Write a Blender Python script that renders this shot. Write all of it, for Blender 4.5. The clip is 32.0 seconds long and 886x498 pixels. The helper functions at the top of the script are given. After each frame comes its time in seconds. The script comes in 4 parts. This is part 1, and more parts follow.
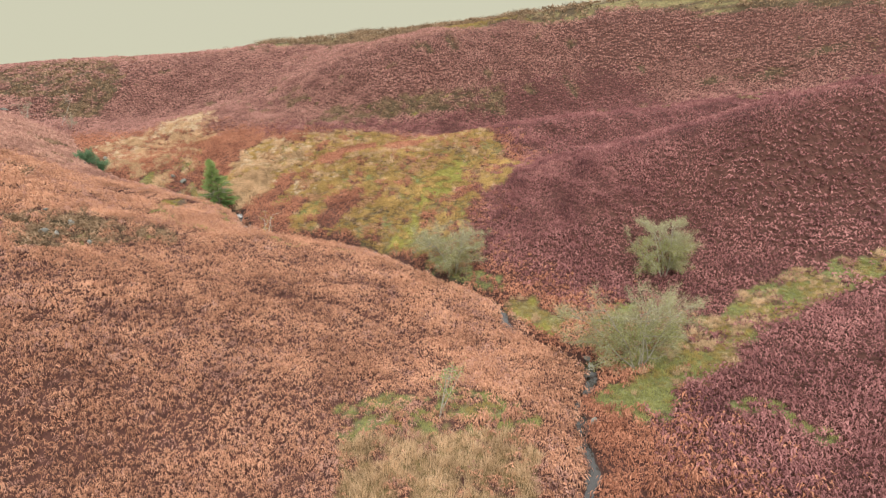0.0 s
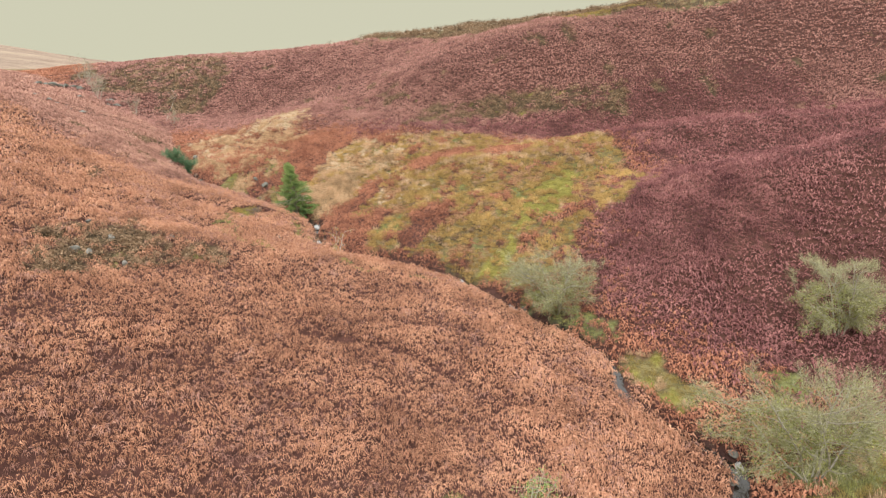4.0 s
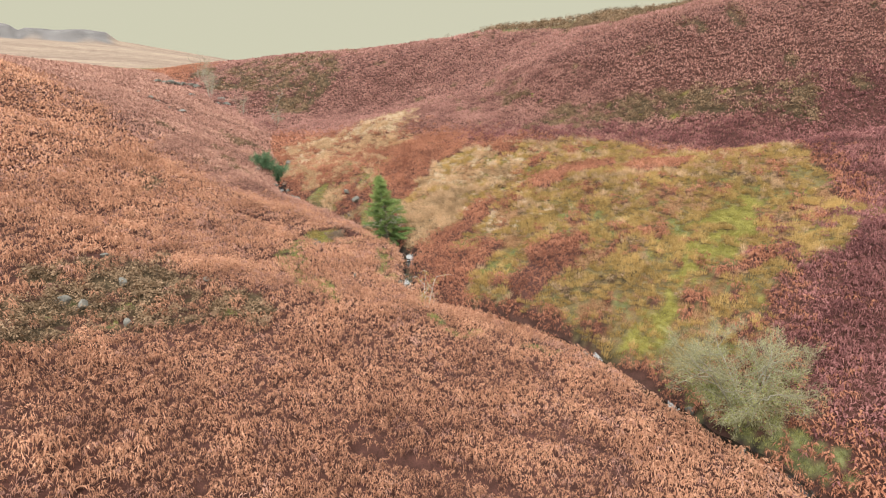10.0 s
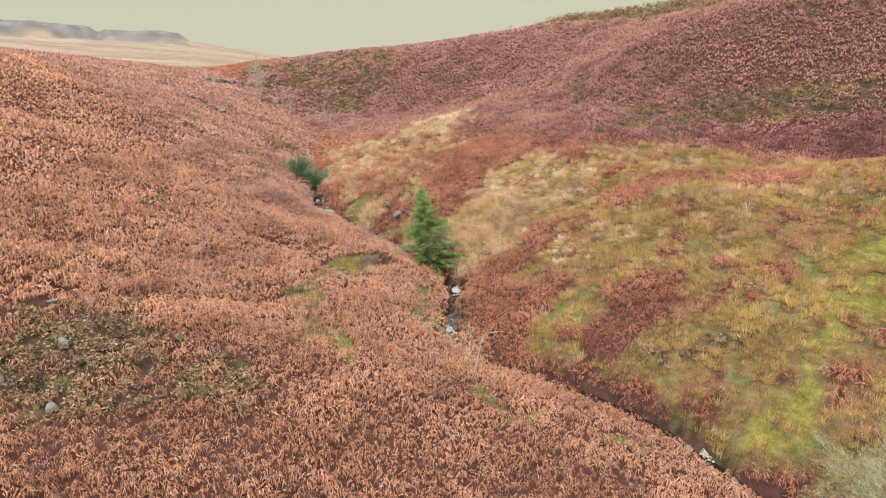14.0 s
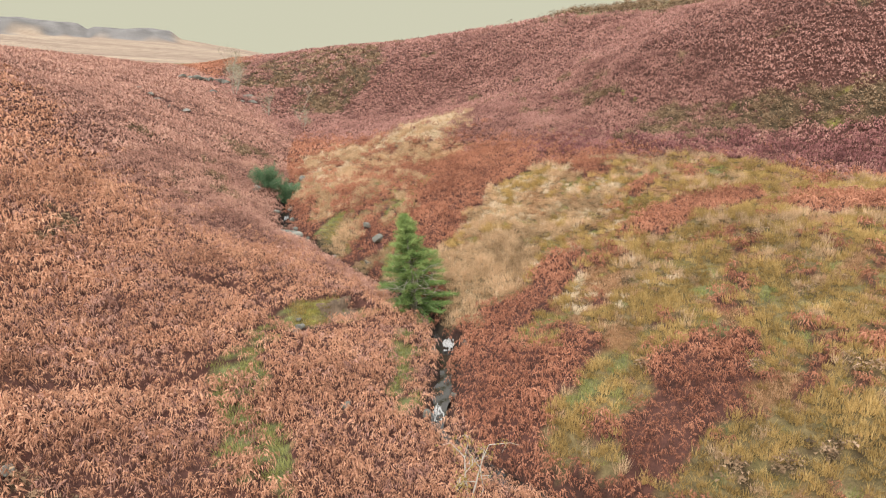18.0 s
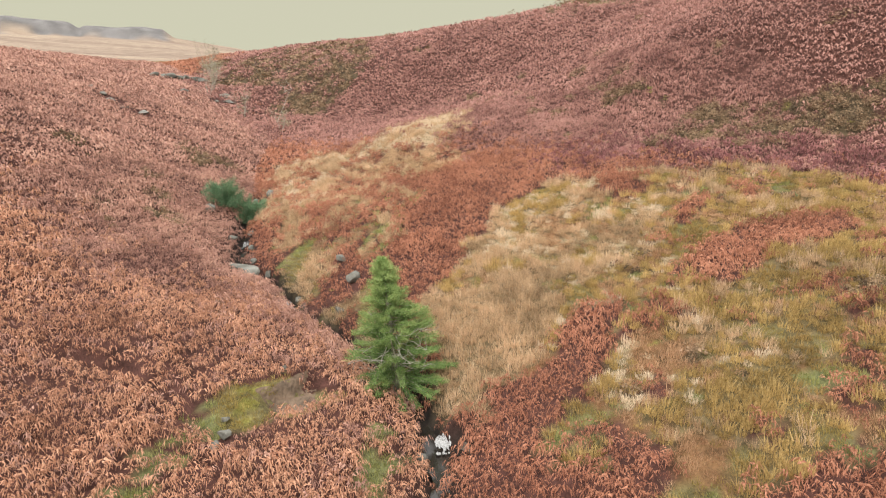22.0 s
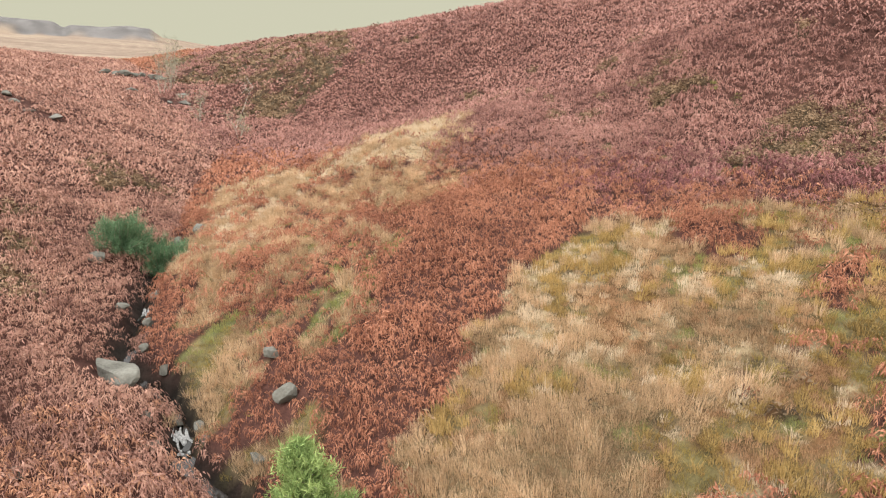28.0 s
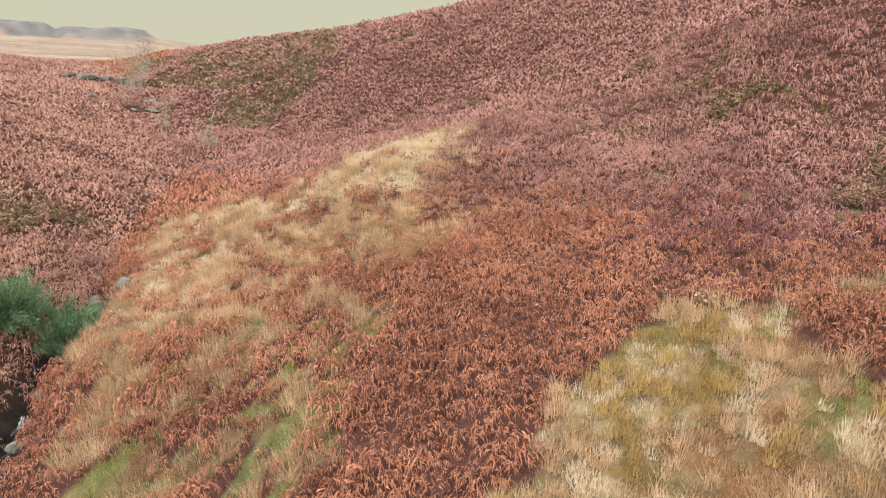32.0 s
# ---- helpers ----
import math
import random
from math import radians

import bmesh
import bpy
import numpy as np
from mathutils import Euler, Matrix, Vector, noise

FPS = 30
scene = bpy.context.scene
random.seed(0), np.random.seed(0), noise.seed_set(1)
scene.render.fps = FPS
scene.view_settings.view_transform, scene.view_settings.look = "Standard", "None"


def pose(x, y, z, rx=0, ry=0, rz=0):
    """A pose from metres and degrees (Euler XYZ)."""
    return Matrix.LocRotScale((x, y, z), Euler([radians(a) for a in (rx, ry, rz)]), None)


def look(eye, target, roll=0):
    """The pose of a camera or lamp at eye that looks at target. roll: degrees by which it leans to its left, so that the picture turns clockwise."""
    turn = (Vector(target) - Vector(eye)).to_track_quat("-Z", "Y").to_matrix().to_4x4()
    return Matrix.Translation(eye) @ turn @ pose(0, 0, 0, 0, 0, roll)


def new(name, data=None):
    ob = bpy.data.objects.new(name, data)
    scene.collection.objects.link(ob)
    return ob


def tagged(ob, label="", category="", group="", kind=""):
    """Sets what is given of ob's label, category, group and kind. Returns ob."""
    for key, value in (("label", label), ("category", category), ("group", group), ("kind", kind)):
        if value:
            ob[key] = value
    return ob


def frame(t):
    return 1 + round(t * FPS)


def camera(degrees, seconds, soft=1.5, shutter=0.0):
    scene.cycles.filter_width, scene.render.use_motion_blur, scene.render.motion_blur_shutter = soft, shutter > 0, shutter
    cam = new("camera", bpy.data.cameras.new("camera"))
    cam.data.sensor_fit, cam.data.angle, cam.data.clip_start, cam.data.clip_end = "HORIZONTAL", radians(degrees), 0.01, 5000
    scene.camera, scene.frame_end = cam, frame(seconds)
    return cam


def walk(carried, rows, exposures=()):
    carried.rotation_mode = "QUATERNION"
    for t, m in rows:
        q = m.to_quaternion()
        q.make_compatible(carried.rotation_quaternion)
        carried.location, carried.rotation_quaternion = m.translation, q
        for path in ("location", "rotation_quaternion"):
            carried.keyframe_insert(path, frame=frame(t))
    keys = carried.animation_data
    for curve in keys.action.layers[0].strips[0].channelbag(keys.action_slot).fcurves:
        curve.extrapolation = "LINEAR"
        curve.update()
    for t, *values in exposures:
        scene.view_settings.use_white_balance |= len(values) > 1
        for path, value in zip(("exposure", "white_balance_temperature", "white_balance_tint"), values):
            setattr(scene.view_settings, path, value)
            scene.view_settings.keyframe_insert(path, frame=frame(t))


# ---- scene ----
cam = camera(69.7, 32.0, soft=1.15)
PATH = [
    (0, (-6.6, -27.214, 10.359), (-5.84, -25.414, 9.929), -0.5),
    (1, (-5.365, -25.089, 10.388), (-4.684, -23.258, 9.958), -0.3),
    (2, (-4.195, -22.875, 10.418), (-3.597, -21.016, 9.988), -0.2),
    (3, (-3.115, -20.692, 10.501), (-2.599, -18.809, 10.067), -0.1),
    (6, (-1.724, -14.496, 10.726), (-1.427, -12.568, 10.286), -0.2),
    (7, (-1.267, -12.432, 10.743), (-1.027, -10.496, 10.302), -0.2),
    (8, (-0.851, -10.255, 10.72), (-0.668, -8.313, 10.28), -0.2),
    (9, (-0.525, -8.129, 10.61), (-0.395, -6.181, 10.175), 0.1),
    (10, (-0.237, -6.079, 10.682), (-0.162, -4.129, 10.243), 0.2),
    (11, (-0.1, -3.909, 10.708), (-0.079, -1.958, 10.268), 0.1),
    (12, (0.086, -1.785, 10.663), (0.052, 0.166, 10.223), 0.2),
    (13, (0.246, 0.311, 10.762), (0.154, 2.259, 10.319), 0.1),
    (14, (0.354, 2.349, 10.803), (0.242, 4.296, 10.357), 0.1),
    (17, (0.204, 8.582, 10.798), (0.105, 10.53, 10.353), 0.2),
    (18, (0.163, 10.729, 10.826), (0.067, 12.677, 10.381), 0.4),
    (19, (0.117, 12.809, 10.854), (0.023, 14.756, 10.407), 0.3),
    (20, (0.049, 14.923, 10.933), (-0.042, 16.87, 10.485), 0.3),
    (21, (-0.025, 16.967, 10.944), (-0.114, 18.914, 10.496), 0.3),
    (22, (-0.078, 19.288, 10.934), (-0.166, 21.236, 10.485), 0.2),
    (23, (-0.208, 21.501, 10.875), (-0.292, 23.449, 10.429), 0.3),
    (24, (-0.316, 23.618, 10.853), (-0.395, 25.566, 10.409), 0.4),
    (25, (-0.48, 25.579, 10.847), (-0.552, 27.528, 10.403), 0.4),
    (28, (-0.508, 31.484, 10.977), (-0.579, 33.431, 10.528), -0.0),
    (29, (-0.523, 33.49, 11.045), (-0.593, 35.438, 10.596), -0.1),
    (30, (-0.576, 35.495, 11.134), (-0.645, 37.443, 10.685), -0.2),
    (31, (-0.63, 37.475, 11.375), (-0.702, 39.422, 10.923), -0.4),
    (32, (-0.787, 39.341, 11.586), (-0.855, 41.288, 11.134), -0.4),
]
walk(cam, [(t, look(eye, target, roll)) for t, eye, target, roll in PATH])

# ---------------------------------------------------------------- world and light
world = bpy.data.worlds.new("overcast_sky")
scene.world = world
world.use_nodes = True
wn, wl = world.node_tree.nodes, world.node_tree.links
sky = wn.new("ShaderNodeTexSky")
sky.sky_type, sky.sun_disc = "NISHITA", False
sky.sun_elevation, sky.sun_rotation = radians(40), radians(200)
veil = wn.new("ShaderNodeMix")
veil.data_type = "RGBA"
veil.inputs["Factor"].default_value = 0.97
gain = wn.new("ShaderNodeVectorMath")
gain.operation = "SCALE"
gain.inputs["Scale"].default_value = 0.10
wl.new(sky.outputs["Color"], gain.inputs[0])
wl.new(gain.outputs["Vector"], veil.inputs[6])
# thick cloud: cream near the horizon, three times brighter overhead
up = wn.new("ShaderNodeTexCoord")
sep = wn.new("ShaderNodeSeparateXYZ")
lift = wn.new("ShaderNodeMapRange")
lift.interpolation_type = "SMOOTHSTEP"
lift.inputs["From Min"].default_value, lift.inputs["From Max"].default_value = 0.16, 0.95
cloud = wn.new("ShaderNodeMix")
cloud.data_type = "RGBA"
cloud.inputs[6].default_value, cloud.inputs[7].default_value = (0.635, 0.620, 0.460, 1), (2.88, 2.86, 2.84, 1)
wl.new(up.outputs["Generated"], sep.inputs[0])
wl.new(sep.outputs["Z"], lift.inputs["Value"])
wl.new(lift.outputs["Result"], cloud.inputs["Factor"])
wl.new(cloud.outputs[2], veil.inputs[7])
wl.new(veil.outputs[2], wn["Background"].inputs["Color"])
wn["Background"].inputs["Strength"].default_value = 1.0

sun = new("sun", bpy.data.lights.new("sun", "SUN"))
sun.data.energy, sun.data.angle, sun.data.color = 3.2, radians(25), (1.0, 0.97, 0.95)
sun.matrix_world = look((0, 0, 60), (25, 68, 0))

# ---------------------------------------------------------------- terrain as a function
# Stream line (y, x), bed height (y, z) and, at nine stations along the valley, the slopes of both sides:
# near slope, foot of the hill, added slope of the hill and distance of the brow.
STREAM_Y = np.array([-14, -6.2, 0, 4, 8, 14, 18.3, 23.5, 28.6, 34, 40, 46, 50.6, 55, 61, 72, 87, 100, 118, 140, 170, 230.0])
STREAM_X = np.array([5, 9.2, 13.2, 16.6, 15.8, 15, 12.2, 8.6, 1.5, -0.9, -2, -6.4, -10.3, -13.4, -14.8, -18, -21.5, -29, -41, -57, -75, -90.0])
BED_Y = np.array([-14, 0, 8, 18, 28.6, 37, 46, 55, 61, 72, 87, 118, 140, 170, 230.0])
BED_Z = np.array([-7.374, -5.93, -5.302, -2.835, -0.217, 0.597, 1.282, 3.149, 3.929, 5.599, 7.286, 13.424, 16.956, 17.797, 20.841])
STATION = np.array([-15, 10, 25, 40, 55, 70, 90, 118, 150.0])
NEAR_R = np.array([0.045, 0.112, 0.23, 0.37, 0.223, 0.242, 0.115, 0.271, 0.178])
FOOT_R = np.array([14.021, 12.179, 15.102, 32.221, 36.334, 26.657, 11.385, 0.402, 9.861])
HILL_R = np.array([0.188, 0.066, 0.302, -0.092, 0.447, 0.395, 0.482, 0.011, -0.087])
BROW_R = np.array([76.792, 71.742, 23.944, 8.944, 32.658, 40.59, 29.212, 24.689, 35.394])
NEAR_L = np.array([0.047, 0.076, 0.218, 0.287, 0.468, 0.374, 0.314, 0.189, 0.071])
FOOT_L = np.array([31.951, 17.816, 24.377, 12.127, 17.689, 19.104, 20.267, 20.188, 19.576])
HILL_L = np.array([0.05, 0.363, 0.194, 0.05, -0.063, -0.058, -0.014, -0.051, -0.011])
BROW_L = np.array([39.16, 48.304, 45.119, 43.577, 35.528, 31.727, 29.318, 33.567, 40.391])


def glide(xk, yk, x):
    """A smooth curve through the knots."""
    x = np.clip(x, xk[0], xk[-1])
    i = np.clip(np.searchsorted(xk, x) - 1, 0, len(xk) - 2)
    m, h = np.gradient(yk, xk), xk[i + 1] - xk[i]
    t = (x - xk[i]) / h
    return (2 * t**3 - 3 * t**2 + 1) * yk[i] + (t**3 - 2 * t**2 + t) * h * m[i] + (3 * t**2 - 2 * t**3) * yk[i + 1] + (t**3 - t**2) * h * m[i + 1]


def ramp(d, at, w):
    """Rises from nought beyond a distance, with a soft knee."""
    return w * (np.logaddexp(0, (d - at) / w) - np.logaddexp(0, -at / w))


def smooth(a, b, x):
    t = np.clip((x - a) / (b - a), 0, 1)
    return t * t * (3 - 2 * t)


def lattice(ix, iy, seed):
    n = (ix.astype(np.int64) * 374761393 + iy.astype(np.int64) * 668265263 + seed * 1442695041) & 0x7FFFFFFF
    n = ((n ^ (n >> 13)) * 1274126177) & 0x7FFFFFFF
    return ((n ^ (n >> 16)) & 0xFFFF) / 65535.0


def rough(x, y, size, seed=0):
    """Smooth noise between 0 and 1 with lumps of about that size."""
    u, v = x / size, y / size
    i, j = np.floor(u), np.floor(v)
    a, b = u - i, v - j
    a, b = a * a * (3 - 2 * a), b * b * (3 - 2 * b)
    g = lambda p, q: lattice(i + p, j + q, seed)
    return (g(0, 0) * (1 - a) + g(1, 0) * a) * (1 - b) + (g(0, 1) * (1 - a) + g(1, 1) * a) * b


def valley(x, y):
    d = x - glide(STREAM_Y, STREAM_X, y)
    right, left = np.maximum(d, 0), np.maximum(-d, 0)
    v = [glide(STATION, q, y) for q in (NEAR_R, FOOT_R, HILL_R, BROW_R, NEAR_L, FOOT_L, HILL_L, BROW_L)]
    up_r = v[0] * right + v[2] * ramp(right, v[1], 3) - (v[2] + v[0]) * 0.75 * ramp(right, v[3], 8)
    up_l = v[4] * left + v[6] * ramp(left, v[5], 4) - (v[6] + v[4]) * 0.75 * ramp(left, v[7], 8)
    return glide(BED_Y, BED_Z, y) + up_r + up_l


# Far moor: the height of its skyline, in degrees, by bearing.
BEARING = np.array([-180, -70, -45, -37.5, -32, -31, -25.4, -24.6, -20, -16, -8, 5, 60, 180.0])
SKYLINE = np.array([3.0, 5.6, 5.85, 5.9, 5.85, 5.65, 5.6, 4.95, 4.35, 3.75, 3.0, 3.0, 3.0, 3.0])


def moor(x, y):
    r, az = np.hypot(x, y), np.degrees(np.arctan2(x, y))
    top = 11 + 820 * np.tan(np.radians(np.interp(az, BEARING, SKYLINE)))
    t = np.clip((r - 190) / 630, 0, 1)
    z = 19 + (top - 19) * (0.65 * t + 0.35 * t**3) + 5 * (rough(x, y, 110, 5) - 0.5) * t * (1 - t) * 4
    crag = np.where(az < -24.8, 13 * (0.7 + 0.6 * rough(x, y, 45, 6)), 0) * smooth(0.5, 0.95, t)
    return z - crag + crag * smooth(775, 812, r + 14 * rough(x, y, 25, 7)) - np.maximum(r - 830, 0) * 0.03


BROOK = [(5, -14), (7.4, -9), (9.2, -6.2), (10.4, -5.1), (11.2, -3.4), (12.8, -0.5), (13.6, 0.8), (15.6, 2.4), (17.0, 4.2), (16.4, 6.5), (15.0, 9.2),
         (14.5, 11.6), (15.4, 13.8), (14.2, 16.7), (12.4, 18.4), (11.3, 20.1), (8.8, 23.5), (7.0, 25.3), (4.2, 27.2), (1.0, 28.6), (-1.0, 30.5),
         (-0.9, 34.2), (-0.8, 37.1), (-1.9, 39.9), (-4.2, 43.2), (-6.4, 45.9), (-8.5, 47.2), (-9.0, 48.9), (-10.4, 50.9), (-12.4, 51.6), (-13.1, 54.3),
         (-13.7, 55.9), (-14.4, 58.0), (-14.6, 62)]


POOLS = [(-0.9, 37.3, 1.05), (8.7, 23.3, 0.55), (-8.6, 47.4, 0.5), (-13.2, 53.9, 0.45), (11.4, 19.9, 0.45), (17.0, 4.0, 0.5)]


def to_line(x, y, line):
    """The distance of points from a line of corners."""
    best = np.full(np.shape(x), 1e9)
    for (ax, ay), (bx, by) in zip(line[:-1], line[1:]):
        ux, uy = bx - ax, by - ay
        t = np.clip(((x - ax) * ux + (y - ay) * uy) / (ux * ux + uy * uy), 0, 1)
        best = np.minimum(best, np.hypot(x - ax - t * ux, y - ay - t * uy))
    return best


HOLLOWS = [(-11.6, 50.2, 0.55, 1.8), (24, 21, -0.7, 6.0), (8.0, 50.5, -0.5, 3.5), (-4.6, 48.6, -0.3, 3.0)]
SHEEP_TRACKS = [[(-15.5, 24.4), (-12.6, 25.7), (-11, 27.4), (-9.4, 28.6), (-7.9, 30.3)], [(-2.6, 14.6), (0.5, 14.4), (3.0, 13.8), (5.2, 12.0)], [(-12.6, 36.6), (-10.6, 37.0), (-8.6, 36.4), (-7.4, 35.4)]]


def land(x, y):
    """The height of the ground."""
    x, y = np.asarray(x, float), np.asarray(y, float)
    r = np.hypot(x, y - 20)
    far = smooth(130, 240, r)
    lumps = 0.55 * (rough(x, y, 7, 1) - 0.5) + 0.28 * (rough(x, y, 2.6, 2) - 0.5) + 0.10 * (rough(x, y, 0.9, 3) - 0.5)
    d = to_line(x, y, BROOK)
    az = np.degrees(np.arctan2(x, y - 20))
    head = 20.4 - 0.15 * np.abs(165 - r) - 12 * (1 - smooth(-44, -34, az) * (1 - smooth(-19, -13, az)))
    dale = 0.7 * np.logaddexp(valley(x, y) / 0.7, np.where((r > 95) & (r < 240), head, -20) / 0.7)
    z = dale * (1 - far) + moor(x, y - 20) * far + lumps * (1 - 0.7 * np.exp(-((d / 2.0) ** 2)))
    for qx, qy, deep, qr in HOLLOWS:
        z = z - deep * np.exp(-((x - qx) ** 2 + (y - qy) ** 2) / qr**2)
    along, out = 0.60 * (x + 6.05) + 0.80 * (y - 38.4), 0.80 * (x + 6.05) - 0.60 * (y - 38.4)
    z = z - 0.55 * smooth(-0.05, 0.22, out + 0.25 * along * along) * (1 - smooth(0.6, 1.9, out)) * (1 - smooth(0.7, 1.4, np.abs(along)))
    for tread in SHEEP_TRACKS:
        z = z - 0.34 * np.exp(-((to_line(x, y, tread) / 0.42) ** 2))
    for qx, qy, qr in POOLS:
        z = z - 0.38 * np.exp(-(((x - qx) ** 2 + (y - qy) ** 2) / qr**2) ** 2)
    return z - (0.28 + 0.47 * smooth(31, 34, y)) * (1 - 0.65 * np.exp(-(((y - 39.4) / 0.9) ** 2))) * np.exp(-((d / 0.42) ** 2)) - 0.25 * np.exp(-((d / 1.3) ** 2))


# ---------------------------------------------------------------- what grows where, in plan
MEADOW = [(-1.2, 40.9), (-1.8, 45.2), (-0.2, 48.4), (0.4, 51.5), (2.9, 53.5), (7.6, 54.4), (15.1, 54.2), (20.9, 50.8), (26.7, 48.4), (28.4, 45.2), (26.8, 36.9),
          (27.6, 30.5), (23.2, 26.8), (18.5, 24.8), (15.8, 21.6), (12.4, 20.6), (9.1, 23.8), (7.1, 26.6), (2.9, 29.3), (2.7, 31.2), (4.5, 32.9), (4.8, 35.2), (1.5, 39.2)]
RED_SPURS = [[(4.8, 29.4), (6.8, 32.5), (8.5, 33.6), (10.2, 33), (9.7, 31.3), (7.4, 28.5), (5.7, 27.5)], [(10.3, 30.2), (12, 31.5), (12.3, 30.6), (10.5, 29.3)],
             [(0.7, 36.9), (2.5, 40.5), (4.5, 43), (5.9, 41.5), (3.5, 38.4), (2.2, 36.8)], [(8.1, 44.5), (9.3, 45.7), (11.4, 47.2), (13.7, 47.2), (16.8, 47.9), (15.2, 45.2), (13.1, 44.0), (11.3, 43.5), (9.9, 42.5), (8.4, 42.5)], [(7.3, 54.6), (8.4, 53.8), (9.0, 51.6), (8.1, 50.4), (6.9, 51.1), (6.7, 52.8)], [(10.4, 50.0), (12.1, 51.1), (10.8, 48.6), (8.9, 46.9), (8.7, 47.8)],
             [(14.6, 43.4), (18.1, 45.1), (21.3, 44.7), (20, 41.1), (17.8, 40.7)], [(15.5, 26.1), (17.7, 25.9), (19.7, 27.8), (18.4, 28.6)]]
MEADOW_TAN = [(-1.2, 40.9), (-1.8, 45.2), (-0.2, 48.4), (0.4, 51.5), (2.9, 53.5), (7.6, 54.4), (15.1, 54.2), (14.1, 51.4), (9, 49.9), (7.4, 45.7), (3.9, 44.7), (2.5, 41.5), (1.5, 39.2)]
MEADOW_PALE = [(0.6, 48.5), (1.2, 51.6), (3.1, 53.2), (7.1, 53.7), (8.1, 51.1), (6, 48.7), (3.5, 47.4)]
KNOLL_MIX = [(-13.3, 56.9), (-9.9, 62.8), (-6.6, 60.3), (-4, 56.5), (-3.1, 51.7), (-5, 49.4), (-7.4, 49.9), (-9.5, 52.5), (-11.3, 53.4)]
BLOND = [(-1.2, 76.3), (-3.6, 80), (-6.8, 76.2), (-8.8, 69.8), (-9.5, 66.5), (-6.3, 67.2), (-2, 65.8), (-1, 73.3)]
TAN_BANK = [(-14.3, 58.5), (-14.5, 63.6), (-16.2, 70.5), (-13, 72.3), (-9.5, 69.8), (-8.9, 65.1), (-7.6, 62.6), (-9.5, 61.1), (-11.3, 58.5), (-13, 57.1)]
RUST_GRASS = [(-8.7, 64.9), (-6.3, 66.6), (-2, 64.7), (0.4, 62.9), (-2.6, 59.6), (-7.1, 60.9)]
HEATHER = [[(-16, 17.4), (-16, 22), (-14.6, 23.4), (-12.4, 25), (-11.2, 23.6), (-9.9, 23.4), (-7.9, 22.4), (-6.6, 21.6), (-8.4, 20.2), (-10.5, 18.7), (-12.6, 16.4), (-14.4, 13.7), (-15.6, 14)],
           [(10.3, 57.7), (16.1, 58.5), (21, 57.2), (29.1, 55.1), (36.1, 52.2), (38.2, 56.9), (27.2, 59.2), (24.1, 60.6), (18.8, 62), (13.3, 62.7)],
           [(-38.6, 115.7), (-38.6, 127.8), (-23.9, 133.2), (-17, 124), (-12, 100), (-14.7, 97), (-18.8, 93.1), (-24.1, 97.5), (-23.9, 102.8), (-32.4, 110.8)],
           [(4.2, 67.3), (12.6, 64.6), (16.1, 64.2), (12.5, 68.2), (3.5, 77.3), (-2.4, 85.8), (-3, 81.1)], [(-17.6, 35.9), (-19.6, 36.6), (-20, 39), (-18, 38.5)],
           [(-18.6, 49.5), (-19, 55.4), (-19.7, 58.3), (-18.9, 58.9), (-17.4, 56.8), (-16.4, 53.7), (-16.2, 50.4), (-17.3, 49.2)],
           [(-22.5, 67.4), (-22.5, 70.3), (-20.1, 69.5), (-18.8, 69.7), (-18.1, 66.3), (-19, 64.9), (-20.9, 65.8)], [(-25.8, 58.2), (-25.2, 60.2), (-24, 59.4), (-23.9, 57.6)]]
PLUM_BAND = [(2.6, 59.3), (8.6, 58.8), (10.5, 57.7), (16.1, 58.3), (25.1, 55.6), (34.1, 54.7), (40.2, 57.4), (60.3, 54.3), (60.4, 30.4), (54.1, 11.3), (36.8, 12.5), (24.4, 10.9), (18, 19), (19, 24), (25.5, 27), (28.3, 32.1), (28.5, 43.1), (24, 50.3), (16.5, 54), (9.7, 55.5)]
LOW_GRASS = [(-1.4, -3.7), (-0.3, 0.7), (4.3, -0.6), (8.3, -1.7), (7.6, -3.3), (6.2, -6.1), (-1.4, -6.5)]
LOW_GREEN = [(-0.6, 0.8), (0.3, 2.9), (1.6, 3.7), (5.6, 3.7), (8.3, 2.1), (10.2, 0.9), (10.1, -1.2), (7.9, -1.5), (3.8, -0.6), (0.9, 0.5)]
TRACK = [(14, -1.4), (16.4, 0.4), (18.4, 2.4), (21.6, 3.2), (25.8, 4.8), (33.8, 7.4), (38.5, 6.9), (47, 6.2), (60, 6.2), (60, 4), (43.8, 3.6), (33.3, 2.4), (28.1, 1.7), (23.4, -0.9), (17.5, -2)]
STRAW_BANK = [(-2.2, 44.7), (-1.1, 38.6), (0.4, 37.7), (1.8, 39.9), (3.8, 42.6), (2.4, 45.7)]
GREEN_MIX = [[(2.2, 38), (4.3, 37.1), (3.7, 34.2), (2.1, 34.7)], [(3.6, 32.7), (4.7, 33.6), (6.2, 33), (4.8, 31), (3.5, 30.4)]]
BROOK_GRASS = [[(15.7, 13.9), (18.1, 13.1), (18.7, 9.8), (17.4, 8.5), (15.7, 10.3)], [(-10.3, 52.5), (-7.9, 52.1), (-7, 48.5), (-8.8, 48.4)], [(-7.4, 46.7), (-5.6, 45.9), (-3.9, 43.5), (-3.2, 44.6), (-5, 47.3)]]
